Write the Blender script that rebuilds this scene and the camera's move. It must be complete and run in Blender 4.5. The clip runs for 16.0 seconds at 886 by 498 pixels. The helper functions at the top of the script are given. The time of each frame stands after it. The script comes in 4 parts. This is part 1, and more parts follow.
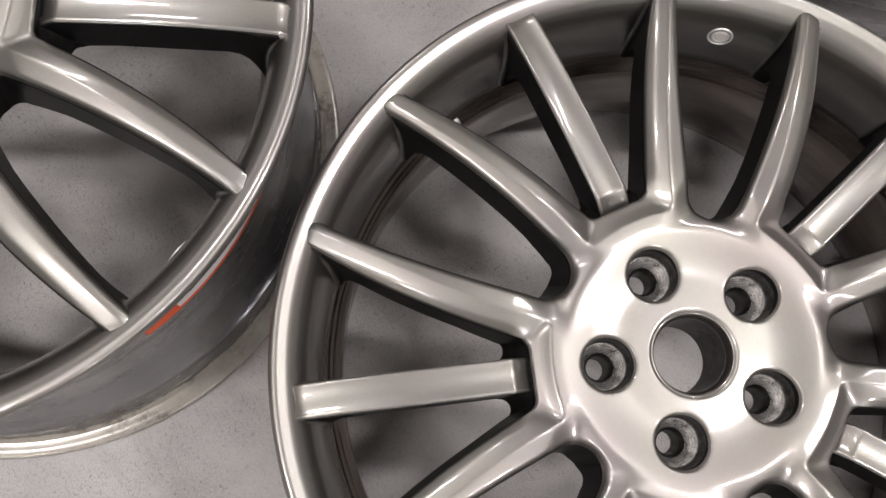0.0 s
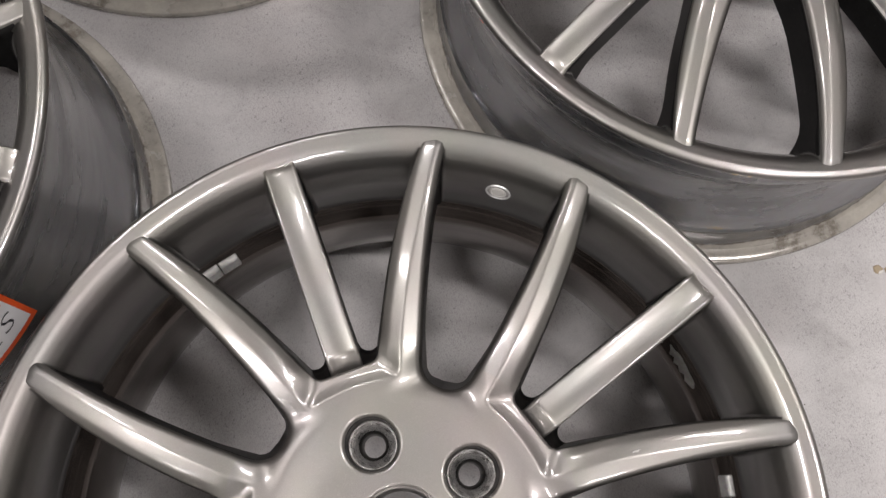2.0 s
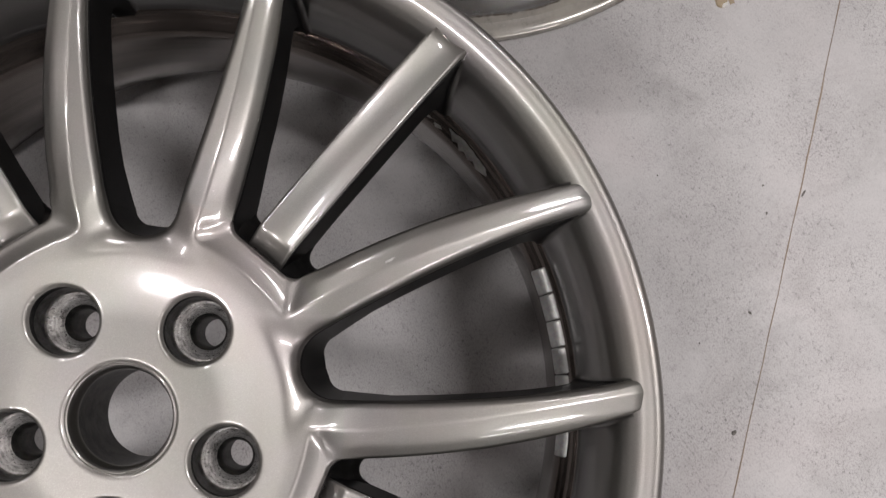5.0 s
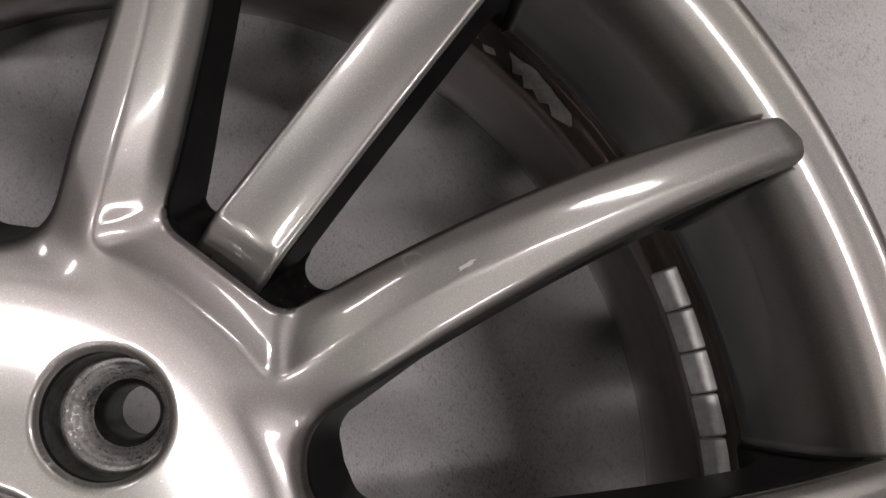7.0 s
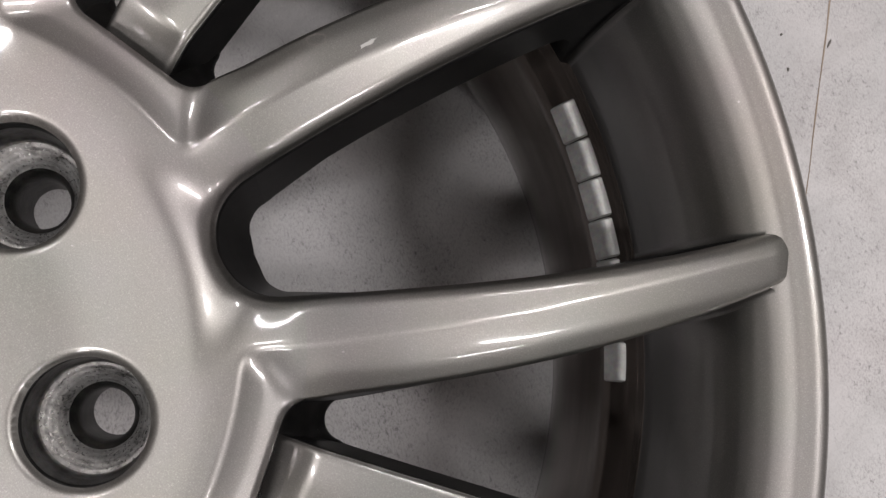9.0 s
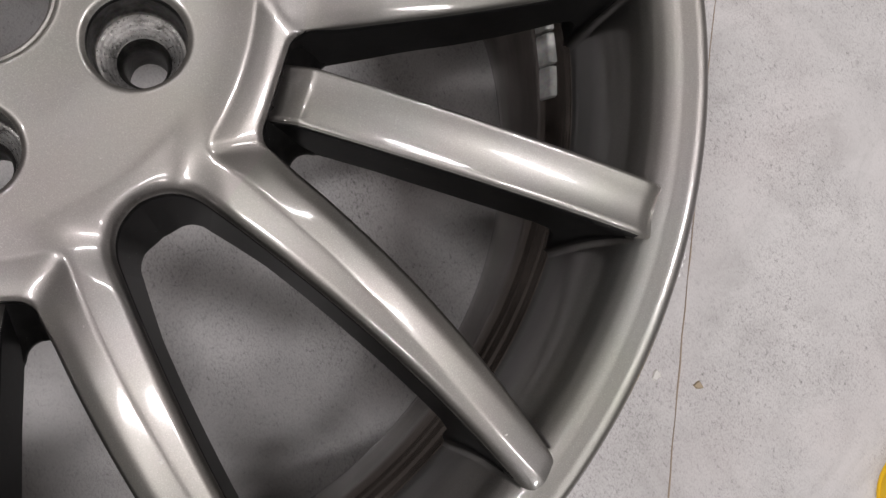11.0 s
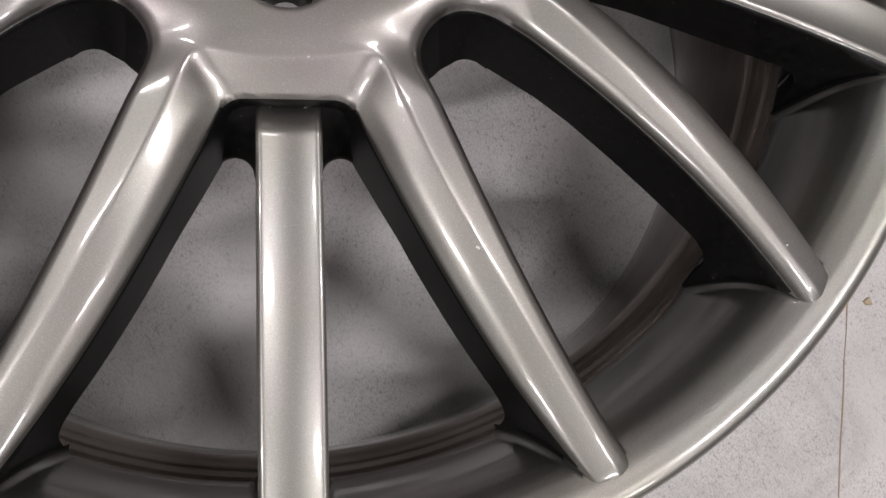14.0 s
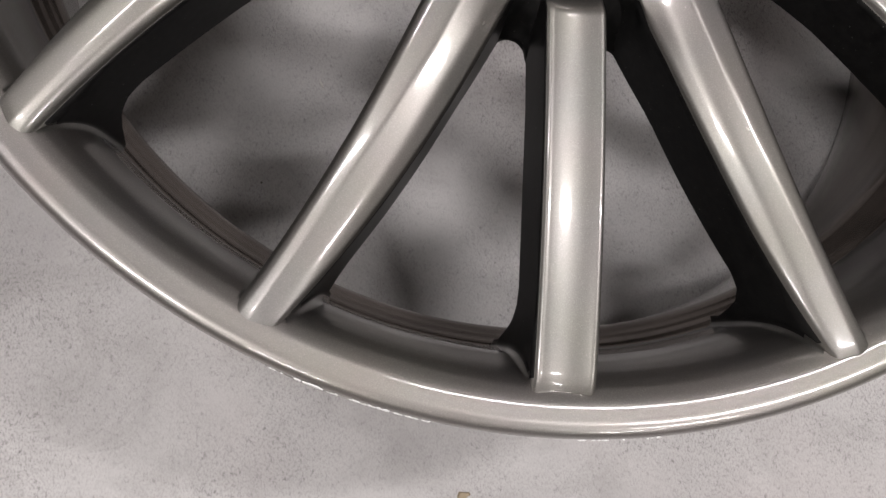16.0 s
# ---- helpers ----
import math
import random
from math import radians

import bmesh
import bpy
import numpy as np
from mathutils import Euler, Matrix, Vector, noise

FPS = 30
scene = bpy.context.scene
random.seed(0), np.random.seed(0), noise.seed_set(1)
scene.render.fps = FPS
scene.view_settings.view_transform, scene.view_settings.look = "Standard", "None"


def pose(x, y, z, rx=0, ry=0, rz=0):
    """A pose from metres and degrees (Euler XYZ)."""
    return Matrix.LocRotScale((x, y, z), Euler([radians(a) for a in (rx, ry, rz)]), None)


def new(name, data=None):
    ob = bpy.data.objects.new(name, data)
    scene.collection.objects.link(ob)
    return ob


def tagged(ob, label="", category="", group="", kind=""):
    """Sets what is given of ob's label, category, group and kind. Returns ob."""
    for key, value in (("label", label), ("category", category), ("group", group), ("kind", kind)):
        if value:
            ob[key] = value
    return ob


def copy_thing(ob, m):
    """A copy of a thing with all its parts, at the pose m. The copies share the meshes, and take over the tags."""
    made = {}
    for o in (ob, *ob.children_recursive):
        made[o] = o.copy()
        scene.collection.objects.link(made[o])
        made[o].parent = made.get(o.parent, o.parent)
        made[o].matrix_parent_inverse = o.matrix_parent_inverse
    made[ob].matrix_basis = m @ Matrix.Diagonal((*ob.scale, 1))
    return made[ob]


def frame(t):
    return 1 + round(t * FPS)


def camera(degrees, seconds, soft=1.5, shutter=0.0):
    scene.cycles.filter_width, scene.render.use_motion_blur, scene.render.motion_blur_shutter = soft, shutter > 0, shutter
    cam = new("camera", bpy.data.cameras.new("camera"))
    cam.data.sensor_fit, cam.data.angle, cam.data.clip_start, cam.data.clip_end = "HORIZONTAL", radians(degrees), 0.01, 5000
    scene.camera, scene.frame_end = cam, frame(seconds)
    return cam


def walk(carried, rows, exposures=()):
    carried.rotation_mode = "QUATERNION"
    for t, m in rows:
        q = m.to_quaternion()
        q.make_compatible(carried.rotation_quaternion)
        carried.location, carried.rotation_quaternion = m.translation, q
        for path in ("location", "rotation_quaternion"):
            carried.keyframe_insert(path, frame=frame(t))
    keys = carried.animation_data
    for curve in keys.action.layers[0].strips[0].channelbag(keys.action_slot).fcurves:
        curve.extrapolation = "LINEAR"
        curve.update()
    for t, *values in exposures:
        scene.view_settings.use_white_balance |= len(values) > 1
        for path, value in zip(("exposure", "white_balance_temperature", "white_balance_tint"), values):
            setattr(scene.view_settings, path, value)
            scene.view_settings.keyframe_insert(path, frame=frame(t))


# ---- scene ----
cam = camera(52.71, 16.0, soft=1.5)
PATH = [
    (0, pose(-0.1958, -0.0739, 0.8075, 12.27, -3.80, 4.91)),
    (0.5, pose(-0.1129, -0.0349, 0.8223, 15.18, -1.28, 8.06)),
    (1, pose(-0.0697, 0.0010, 0.8363, 14.51, -2.25, 9.47)),
    (1.5, pose(-0.0203, 0.0155, 0.8344, 14.67, -0.91, 10.08)),
    (2, pose(0.0102, 0.0293, 0.8239, 14.90, -1.08, 9.90)),
    (2.5, pose(0.0461, 0.0547, 0.8103, 13.21, -0.69, 8.69)),
    (3, pose(0.0831, 0.0628, 0.7955, 11.67, -0.90, 7.02)),
    (3.5, pose(0.1198, 0.0663, 0.7774, 10.10, -0.61, 4.62)),
    (4, pose(0.1515, 0.0552, 0.7539, 8.33, -0.50, 2.33)),
    (4.5, pose(0.1637, 0.0246, 0.7302, 6.81, -0.41, -0.05)),
    (7, pose(0.1079, 0.0485, 0.4850, 7.67, -4.99, -5.37)),
    (7.5, pose(0.1081, 0.0661, 0.4530, 6.70, -6.51, -4.54)),
    (8, pose(0.1104, 0.0535, 0.4478, 7.19, -7.04, -4.73)),
    (8.5, pose(0.1050, 0.0252, 0.4663, 6.74, -9.46, -5.11)),
    (9, pose(0.1085, -0.0108, 0.4928, 6.56, -9.51, -6.41)),
    (9.5, pose(0.1099, -0.0437, 0.5101, 6.73, -10.22, -6.79)),
    (9.7, pose(0.1030, -0.0576, 0.5188, 6.88, -11.17, -7.21)),
    (11.8, pose(0.0650, -0.1794, 0.5563, 7.19, -12.33, -9.16)),
    (12, pose(0.0594, -0.1894, 0.5551, 7.31, -12.14, -9.26)),
    (12.5, pose(0.0373, -0.2138, 0.5622, 7.55, -11.56, -9.16)),
    (13, pose(0.0095, -0.2125, 0.5524, 7.89, -11.01, -8.91)),
    (13.5, pose(-0.0097, -0.1982, 0.5387, 8.68, -11.13, -9.28)),
    (14, pose(-0.0258, -0.2075, 0.5359, 9.60, -10.17, -8.36)),
    (14.5, pose(-0.0432, -0.2408, 0.5412, 11.53, -9.78, -7.02)),
    (15, pose(-0.0550, -0.2170, 0.5567, 4.94, -7.67, -5.53)),
    (15.5, pose(-0.0820, -0.2175, 0.5537, 5.33, -7.93, -4.57)),
    (16, pose(-0.1109, -0.2472, 0.5428, 8.17, -7.65, -3.14)),
]
EXPOSURES = [(0.0, 0.07, 6500, 10), (1.0, 0.22, 6500, 11), (1.7, 0.17, 6480, 10), (2.5, 0.07, 6330, 9.5), (3.5, -0.02, 6330, 9.5), (4.5, -0.12, 6330, 9.5), (7.0, -0.45, 6400, 11.5), (7.6, -0.5, 6420, 11.5), (8.0, -0.2, 6330, 10), (8.5, 0.02, 6300, 8.5), (9.0, -0.12, 6300, 9),
             (9.5, -0.08, 6300, 9), (12.0, -0.2, 6330, 9.5), (12.6, -0.12, 6330, 9.6), (13.2, 0.0, 6330, 9.8), (14.5, 0.03, 6330, 9.8), (16.0, 0.03, 6400, 9.5)]
walk(cam, PATH, EXPOSURES)

# ---- world and lamps ----
world = bpy.data.worlds.new("world")
scene.world = world
world.use_nodes = True
world.node_tree.nodes["Background"].inputs[0].default_value = (0.75, 0.8, 0.9, 1)
world.node_tree.nodes["Background"].inputs[1].default_value = 0.05

CEIL = 3.0
LAMPS = [(-1.42, y) for y in (-2.4, -0.7, 1.0, 2.7)] + [(1.3, y) for y in (-3.2, -1.5, 0.2, 1.9)]
LAMP_W = 27.6
for lx, ly in LAMPS:
    ld = bpy.data.lights.new("tube_light", "AREA")
    ld.shape, ld.size, ld.size_y, ld.energy, ld.color = "RECTANGLE", 0.62, 0.11, LAMP_W * (1.5 if abs(ly) < 0.9 else 0.95), (1.0, 0.943, 0.922)
    new("tube_light", ld).matrix_world = pose(lx, ly, CEIL - 0.075, 0, 0, 0)


# ---- materials ----
def mat(name, base=(0.5, 0.5, 0.5), rough=0.5, metal=0.0):
    m = bpy.data.materials.new(name)
    m.use_nodes = True
    b = m.node_tree.nodes["Principled BSDF"]
    b.inputs["Base Color"].default_value = (*base, 1)
    b.inputs["Roughness"].default_value = rough
    b.inputs["Metallic"].default_value = metal
    return m, m.node_tree, b


def node(nt, kind, **props):
    n = nt.nodes.new(kind)
    for k, v in props.items():
        n.inputs[k.replace("_", " ")].default_value = v
    return n


def noise_tex(nt, scale, detail=4.0, rough=0.5, coord="Object", vec=None):
    n = node(nt, "ShaderNodeTexNoise", Scale=scale, Detail=detail, Roughness=rough)
    if vec is None:
        tc = nt.nodes.new("ShaderNodeTexCoord")
        vec = tc.outputs[coord]
    nt.links.new(vec, n.inputs["Vector"])
    return n


def ramp(nt, src, stops):
    r = nt.nodes.new("ShaderNodeValToRGB")
    els = r.color_ramp.elements
    while len(els) < len(stops):
        els.new(0.5)
    for e, (p, c) in zip(els, stops):
        e.position, e.color = p, (*c, 1) if len(c) == 3 else c
    nt.links.new(src, r.inputs["Fac"])
    return r


def mix(nt, fac, a, b, mode="MIX"):
    m = nt.nodes.new("ShaderNodeMix")
    m.data_type, m.blend_type = "RGBA", mode
    for sock, v in ((m.inputs[0], fac), (m.inputs[6], a), (m.inputs[7], b)):
        if isinstance(v, (int, float)):
            sock.default_value = v
        elif isinstance(v, tuple):
            sock.default_value = (*v, 1)
        else:
            nt.links.new(v, sock)
    return m.outputs[2]


def bump(nt, bsdf, height, strength=0.3, dist=0.001, sock="Normal"):
    bm_ = node(nt, "ShaderNodeBump", Strength=strength, Distance=dist)
    nt.links.new(height, bm_.inputs["Height"])
    nt.links.new(bm_.outputs[0], bsdf.inputs[sock])
    return bm_


def world_pos(nt):
    g = nt.nodes.new("ShaderNodeNewGeometry")
    return g.outputs["Position"]


def paint_material():
    m, nt, b = mat("silver_paint", (0.3, 0.28, 0.255), 0.27, 1.0)
    flake = noise_tex(nt, 2700, 1.5, 0.6)
    big = noise_tex(nt, 14, 4.0, 0.6)
    c1 = ramp(nt, flake.outputs["Fac"], [(0.3, (0.216, 0.206, 0.195)), (0.6, (0.254, 0.242, 0.229)), (0.76, (0.33, 0.315, 0.299))])
    c2 = mix(nt, 0.12, c1.outputs[0], big.outputs["Color"], "SOFT_LIGHT")
    dust = noise_tex(nt, 480, 1.0, 0.4)
    specks = ramp(nt, dust.outputs["Fac"], [(0.82, (0, 0, 0)), (0.85, (0.4, 0.4, 0.4))])
    c2 = mix(nt, specks.outputs[0], c2, (0.6, 0.58, 0.55))
    nt.links.new(c2, b.inputs["Base Color"])
    rr = ramp(nt, big.outputs["Fac"], [(0.3, (0.385, 0.385, 0.385)), (0.7, (0.435, 0.435, 0.435))])
    nt.links.new(rr.outputs[0], b.inputs["Roughness"])
    bump(nt, b, flake.outputs["Fac"], 0.1, 0.0002)
    b.inputs["Coat Weight"].default_value = 1.0
    b.inputs["Coat Roughness"].default_value = 0.085
    b.inputs["Coat IOR"].default_value = 1.56
    return m


def barrel_material():
    m, nt, b = mat("bare_barrel", (0.42, 0.43, 0.45), 0.4, 0.93)
    pos = nt.nodes.new("ShaderNodeTexCoord").outputs["Object"]
    mp = node(nt, "ShaderNodeMapping")
    mp.inputs["Scale"].default_value = (9, 9, 40)
    nt.links.new(pos, mp.inputs["Vector"])
    streak = noise_tex(nt, 1.0, 6.0, 0.65, vec=mp.outputs[0])
    fine = noise_tex(nt, 160, 5.0, 0.7)
    c = ramp(nt, streak.outputs["Fac"], [(0.26, (0.24, 0.24, 0.245)), (0.5, (0.31, 0.312, 0.32)), (0.8, (0.37, 0.374, 0.385))])
    c2 = mix(nt, 0.18, c.outputs[0], fine.outputs["Color"], "SOFT_LIGHT")
    sep = nt.nodes.new("ShaderNodeSeparateXYZ")
    nt.links.new(pos, sep.inputs[0])
    rust = noise_tex(nt, 34, 6.0, 0.7)
    warp = node(nt, "ShaderNodeMath")
    warp.operation = "MULTIPLY_ADD"
    nt.links.new(rust.outputs["Fac"], warp.inputs[0])
    warp.inputs[1].default_value = 0.2
    tall = node(nt, "ShaderNodeMath")
    tall.operation = "MULTIPLY"
    nt.links.new(sep.outputs["Z"], tall.inputs[0])
    tall.inputs[1].default_value = 20.0
    nt.links.new(tall.outputs[0], warp.inputs[2])
    foot = ramp(nt, warp.outputs[0], [(0.4, (0.95, 0.95, 0.95)), (0.45, (0, 0, 0))])
    cream = ramp(nt, rust.outputs["Fac"], [(0.36, (0.37, 0.345, 0.3)), (0.55, (0.29, 0.27, 0.24)), (0.64, (0.15, 0.13, 0.105))])
    c2 = mix(nt, foot.outputs[0], c2, cream.outputs[0])
    pits = noise_tex(nt, 130, 6.0, 0.75)
    broken = ramp(nt, pits.outputs["Fac"], [(0.42, (0.12, 0.12, 0.12)), (0.52, (1, 1, 1))])
    band = ramp(nt, warp.outputs[0], [(0.39, (0, 0, 0)), (0.415, (1, 1, 1)), (0.45, (0.7, 0.7, 0.7)), (0.485, (0, 0, 0))])
    grime = mix(nt, 1.0, band.outputs[0], broken.outputs[0], "MULTIPLY")
    c2 = mix(nt, grime, c2, (0.065, 0.052, 0.038))
    bare = mix(nt, 1.0, foot.outputs[0], grime, "LIGHTEN")
    metal = ramp(nt, bare, [(0.0, (0.93, 0.93, 0.93)), (0.7, (0.1, 0.1, 0.1))])
    nt.links.new(metal.outputs[0], b.inputs["Metallic"])
    nt.links.new(c2, b.inputs["Base Color"])
    rr = ramp(nt, streak.outputs["Fac"], [(0.3, (0.36, 0.36, 0.36)), (0.62, (0.15, 0.15, 0.15))])
    nt.links.new(rr.outputs[0], b.inputs["Roughness"])
    bump(nt, b, fine.outputs["Fac"], 0.12, 0.0005)
    return m


def machined_material():
    m, nt, b = mat("machined_metal", (0.5, 0.49, 0.48), 0.3, 0.88)
    n1 = noise_tex(nt, 900, 3.0, 0.7)
    n2 = noise_tex(nt, 150, 6.0, 0.75)
    c = ramp(nt, n2.outputs["Fac"], [(0.34, (0.09, 0.084, 0.078)), (0.46, (0.46, 0.45, 0.44)), (0.66, (0.74, 0.73, 0.72))])
    rr = ramp(nt, n1.outputs["Fac"], [(0.35, (0.24, 0.24, 0.24)), (0.7, (0.46, 0.46, 0.46))])
    nt.links.new(rr.outputs[0], b.inputs["Roughness"])
    at = node(nt, "ShaderNodeTexCoord")
    turned = node(nt, "ShaderNodeTexWave", Scale=240.0, Distortion=0.6, Detail=2.0)
    turned.wave_type, turned.rings_direction = "RINGS", "Z"
    nt.links.new(at.outputs["Object"], turned.inputs["Vector"])
    c2 = mix(nt, 0.14, c.outputs[0], turned.outputs["Color"], "OVERLAY")
    nt.links.new(c2, b.inputs["Base Color"])
    bump(nt, b, turned.outputs["Fac"], 0.12, 0.0002)
    return m


def worn_metal(name, dark, pale, metal, rough):
    """Dull metal with grime in streaks and scraped edges."""
    m, nt, b = mat(name, dark, rough, metal)
    n1 = noise_tex(nt, 130, 6.0, 0.72)
    n2 = noise_tex(nt, 600, 3.0, 0.6)
    c = ramp(nt, n1.outputs["Fac"], [(0.38, dark), (0.72, pale)])
    c2 = mix(nt, 0.3, c.outputs[0], n2.outputs["Color"], "SOFT_LIGHT")
    nt.links.new(c2, b.inputs["Base Color"])
    bump(nt, b, n1.outputs["Fac"], 0.35, 0.0006)
    return m


def floor_material():
    m, nt, b = mat("polished_concrete", (0.36, 0.35, 0.345), 0.42)
    pos = world_pos(nt)
    big = noise_tex(nt, 3.0, 5.0, 0.6, vec=pos)
    mid = noise_tex(nt, 22, 7.0, 0.68, vec=pos)
    tint = noise_tex(nt, 7.5, 3.0, 0.5, vec=pos)
    c = ramp(nt, big.outputs["Fac"], [(0.3, (0.39, 0.374, 0.372)), (0.7, (0.46, 0.443, 0.44))])
    grey = ramp(nt, mid.outputs["Fac"], [(0.32, (0.36, 0.346, 0.344)), (0.66, (0.47, 0.455, 0.45))])
    c2 = mix(nt, 0.55, c.outputs[0], grey.outputs[0])
    smear = noise_tex(nt, 13, 6.0, 0.7, vec=pos)
    smear.inputs["Distortion"].default_value = 1.2
    worn = ramp(nt, smear.outputs["Fac"], [(0.5, (0, 0, 0)), (0.7, (0.55, 0.55, 0.55))])
    c2 = mix(nt, worn.outputs[0], c2, (0.29, 0.277, 0.27))
    pink = ramp(nt, tint.outputs["Fac"], [(0.5, (0, 0, 0)), (0.75, (0.35, 0.35, 0.35))])
    c2 = mix(nt, pink.outputs[0], c2, (0.45, 0.395, 0.39))
    patch = noise_tex(nt, 9, 6.0, 0.68, vec=pos)
    where = ramp(nt, patch.outputs["Fac"], [(0.36, (0.16, 0.16, 0.16)), (0.55, (0.7, 0.7, 0.7)), (0.68, (1, 1, 1))])
    mp = node(nt, "ShaderNodeMapping")
    mp.inputs["Rotation"].default_value = (0, 0, 0.75)
    mp.inputs["Scale"].default_value = (1.0, 0.66, 1.0)
    nt.links.new(pos, mp.inputs["Vector"])
    pit1 = noise_tex(nt, 820, 3.0, 0.65, vec=mp.outputs[0])
    pit2 = noise_tex(nt, 330, 4.0, 0.75, vec=mp.outputs[0])
    p1 = ramp(nt, pit1.outputs["Fac"], [(0.46, (0, 0, 0)), (0.64, (0.66, 0.66, 0.66))])
    p2 = ramp(nt, pit2.outputs["Fac"], [(0.55, (0, 0, 0)), (0.68, (1, 1, 1))])
    pits = mix(nt, 1.0, p1.outputs[0], p2.outputs[0], "ADD")
    amount = mix(nt, 1.0, pits, where.outputs[0], "MULTIPLY")
    half = mix(nt, 1.0, amount, (0.86, 0.86, 0.86), "MULTIPLY")
    c3 = mix(nt, half, c2, (0.15, 0.142, 0.14))
    pale = noise_tex(nt, 420, 3.0, 0.6, vec=pos)
    pl = ramp(nt, pale.outputs["Fac"], [(0.6, (0, 0, 0)), (0.72, (0.3, 0.3, 0.3))])
    c4 = mix(nt, pl.outputs[0], c3, (0.52, 0.505, 0.5))
    nt.links.new(c4, b.inputs["Base Color"])
    rr = ramp(nt, mid.outputs["Fac"], [(0.3, (0.4, 0.4, 0.4)), (0.7, (0.56, 0.56, 0.56))])
    nt.links.new(rr.outputs[0], b.inputs["Roughness"])
    inv = ramp(nt, amount, [(0.0, (1, 1, 1)), (1.0, (0, 0, 0))])
    bump(nt, b, inv.outputs[0], 0.4, 0.0005)
    return m


def plain_wall(name, base):
    m, nt, b = mat(name, base, 0.7)
    n = noise_tex(nt, 5, 6.0, 0.6)
    c = mix(nt, 0.15, base, n.outputs["Color"], "SOFT_LIGHT")
    nt.links.new(c, b.inputs["Base Color"])
    return m


# Near-black for flanks and pockets: their shade is painted in as colour
def shaded_flank_material():
    m, nt, b = mat("black_flank_shade", (0.006, 0.006, 0.006), 0.36)
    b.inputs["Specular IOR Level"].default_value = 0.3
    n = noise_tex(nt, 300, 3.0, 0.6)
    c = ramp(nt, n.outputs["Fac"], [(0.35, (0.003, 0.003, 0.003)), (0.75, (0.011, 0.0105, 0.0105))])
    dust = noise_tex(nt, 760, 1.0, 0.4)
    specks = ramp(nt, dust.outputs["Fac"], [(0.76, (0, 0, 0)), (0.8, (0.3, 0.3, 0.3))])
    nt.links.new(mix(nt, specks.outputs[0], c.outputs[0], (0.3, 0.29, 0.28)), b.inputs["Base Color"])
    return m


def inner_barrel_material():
    m, nt, b = mat("brown_inner_barrel", (0.12, 0.11, 0.1), 0.13, 0.8)
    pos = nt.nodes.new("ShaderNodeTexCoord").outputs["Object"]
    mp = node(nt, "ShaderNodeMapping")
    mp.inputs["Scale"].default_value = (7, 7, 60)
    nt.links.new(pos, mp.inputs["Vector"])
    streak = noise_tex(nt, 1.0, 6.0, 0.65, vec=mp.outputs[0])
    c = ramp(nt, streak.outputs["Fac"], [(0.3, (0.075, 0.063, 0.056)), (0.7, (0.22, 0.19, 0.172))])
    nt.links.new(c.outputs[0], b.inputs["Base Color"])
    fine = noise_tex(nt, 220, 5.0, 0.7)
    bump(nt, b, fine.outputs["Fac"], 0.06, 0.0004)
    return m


def shaded_dish_material(extra):
    """Silver that darkens down the dish: the dish's shade is put into the colour."""
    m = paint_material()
    m.name = "shaded_dish_silver"
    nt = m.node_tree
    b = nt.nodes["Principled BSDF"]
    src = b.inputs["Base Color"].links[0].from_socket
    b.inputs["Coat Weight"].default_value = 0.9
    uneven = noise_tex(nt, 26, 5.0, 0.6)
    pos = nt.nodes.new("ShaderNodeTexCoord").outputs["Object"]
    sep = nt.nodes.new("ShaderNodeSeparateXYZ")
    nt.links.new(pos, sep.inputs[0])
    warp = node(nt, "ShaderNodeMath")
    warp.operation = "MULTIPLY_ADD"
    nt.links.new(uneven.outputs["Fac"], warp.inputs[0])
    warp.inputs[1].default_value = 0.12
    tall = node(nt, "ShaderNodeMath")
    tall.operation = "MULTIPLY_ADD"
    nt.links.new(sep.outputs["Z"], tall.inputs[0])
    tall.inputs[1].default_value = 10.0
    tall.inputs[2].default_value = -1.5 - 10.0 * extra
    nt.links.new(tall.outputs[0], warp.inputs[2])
    # ramp by height: painted shade deepens towards the foot of the dish
    dish_fade = ramp(nt, warp.outputs[0], [(0.26, (0.06, 0.06, 0.06)), (0.42, (0.2, 0.2, 0.2)), (0.58, (0.62, 0.62, 0.62)), (0.76, (1, 1, 1))])
    c = mix(nt, dish_fade.outputs[0], (0.02, 0.0195, 0.019), src)
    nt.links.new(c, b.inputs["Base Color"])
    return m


FLANK_SHADE = shaded_flank_material()
INNER_BARREL = inner_barrel_material()
PAINT = paint_material()
DISH_SHADE = shaded_dish_material(0.0)
BARREL = barrel_material()
MACHINED = machined_material()
SOCKET = worn_metal("socket_wall", (0.07, 0.067, 0.065), (0.3, 0.29, 0.28), 0.85, 0.3)
# Near-black tone for the deep faces of bolt holes and centre bore
BORE_DARK = worn_metal("bore_dark", (0.008, 0.008, 0.008), (0.07, 0.066, 0.06), 0.5, 0.4)
FLOOR = floor_material()
# Tones of the unseen walls and ceiling are tuned for bounced fill
WALL = plain_wall("bounce_wall", (0.36, 0.355, 0.345))
CEILING = plain_wall("bounce_ceiling", (0.7, 0.69, 0.675))
WEIGHT = worn_metal("zinc_weight", (0.3, 0.295, 0.285), (0.46, 0.455, 0.445), 0.45, 0.42)
ORANGE = mat("orange_border", (0.75, 0.09, 0.012), 0.45)[0]
LABEL = mat("white_label", (0.72, 0.71, 0.72), 0.4)[0]
INK = mat("black_ink", (0.02, 0.02, 0.025), 0.5)[0]
YELLOW = mat("yellow_plastic", (0.9, 0.55, 0.012), 0.35)[0]
RAW = mat("raw_aluminium", (0.75, 0.75, 0.74), 0.45, 0.6)[0]
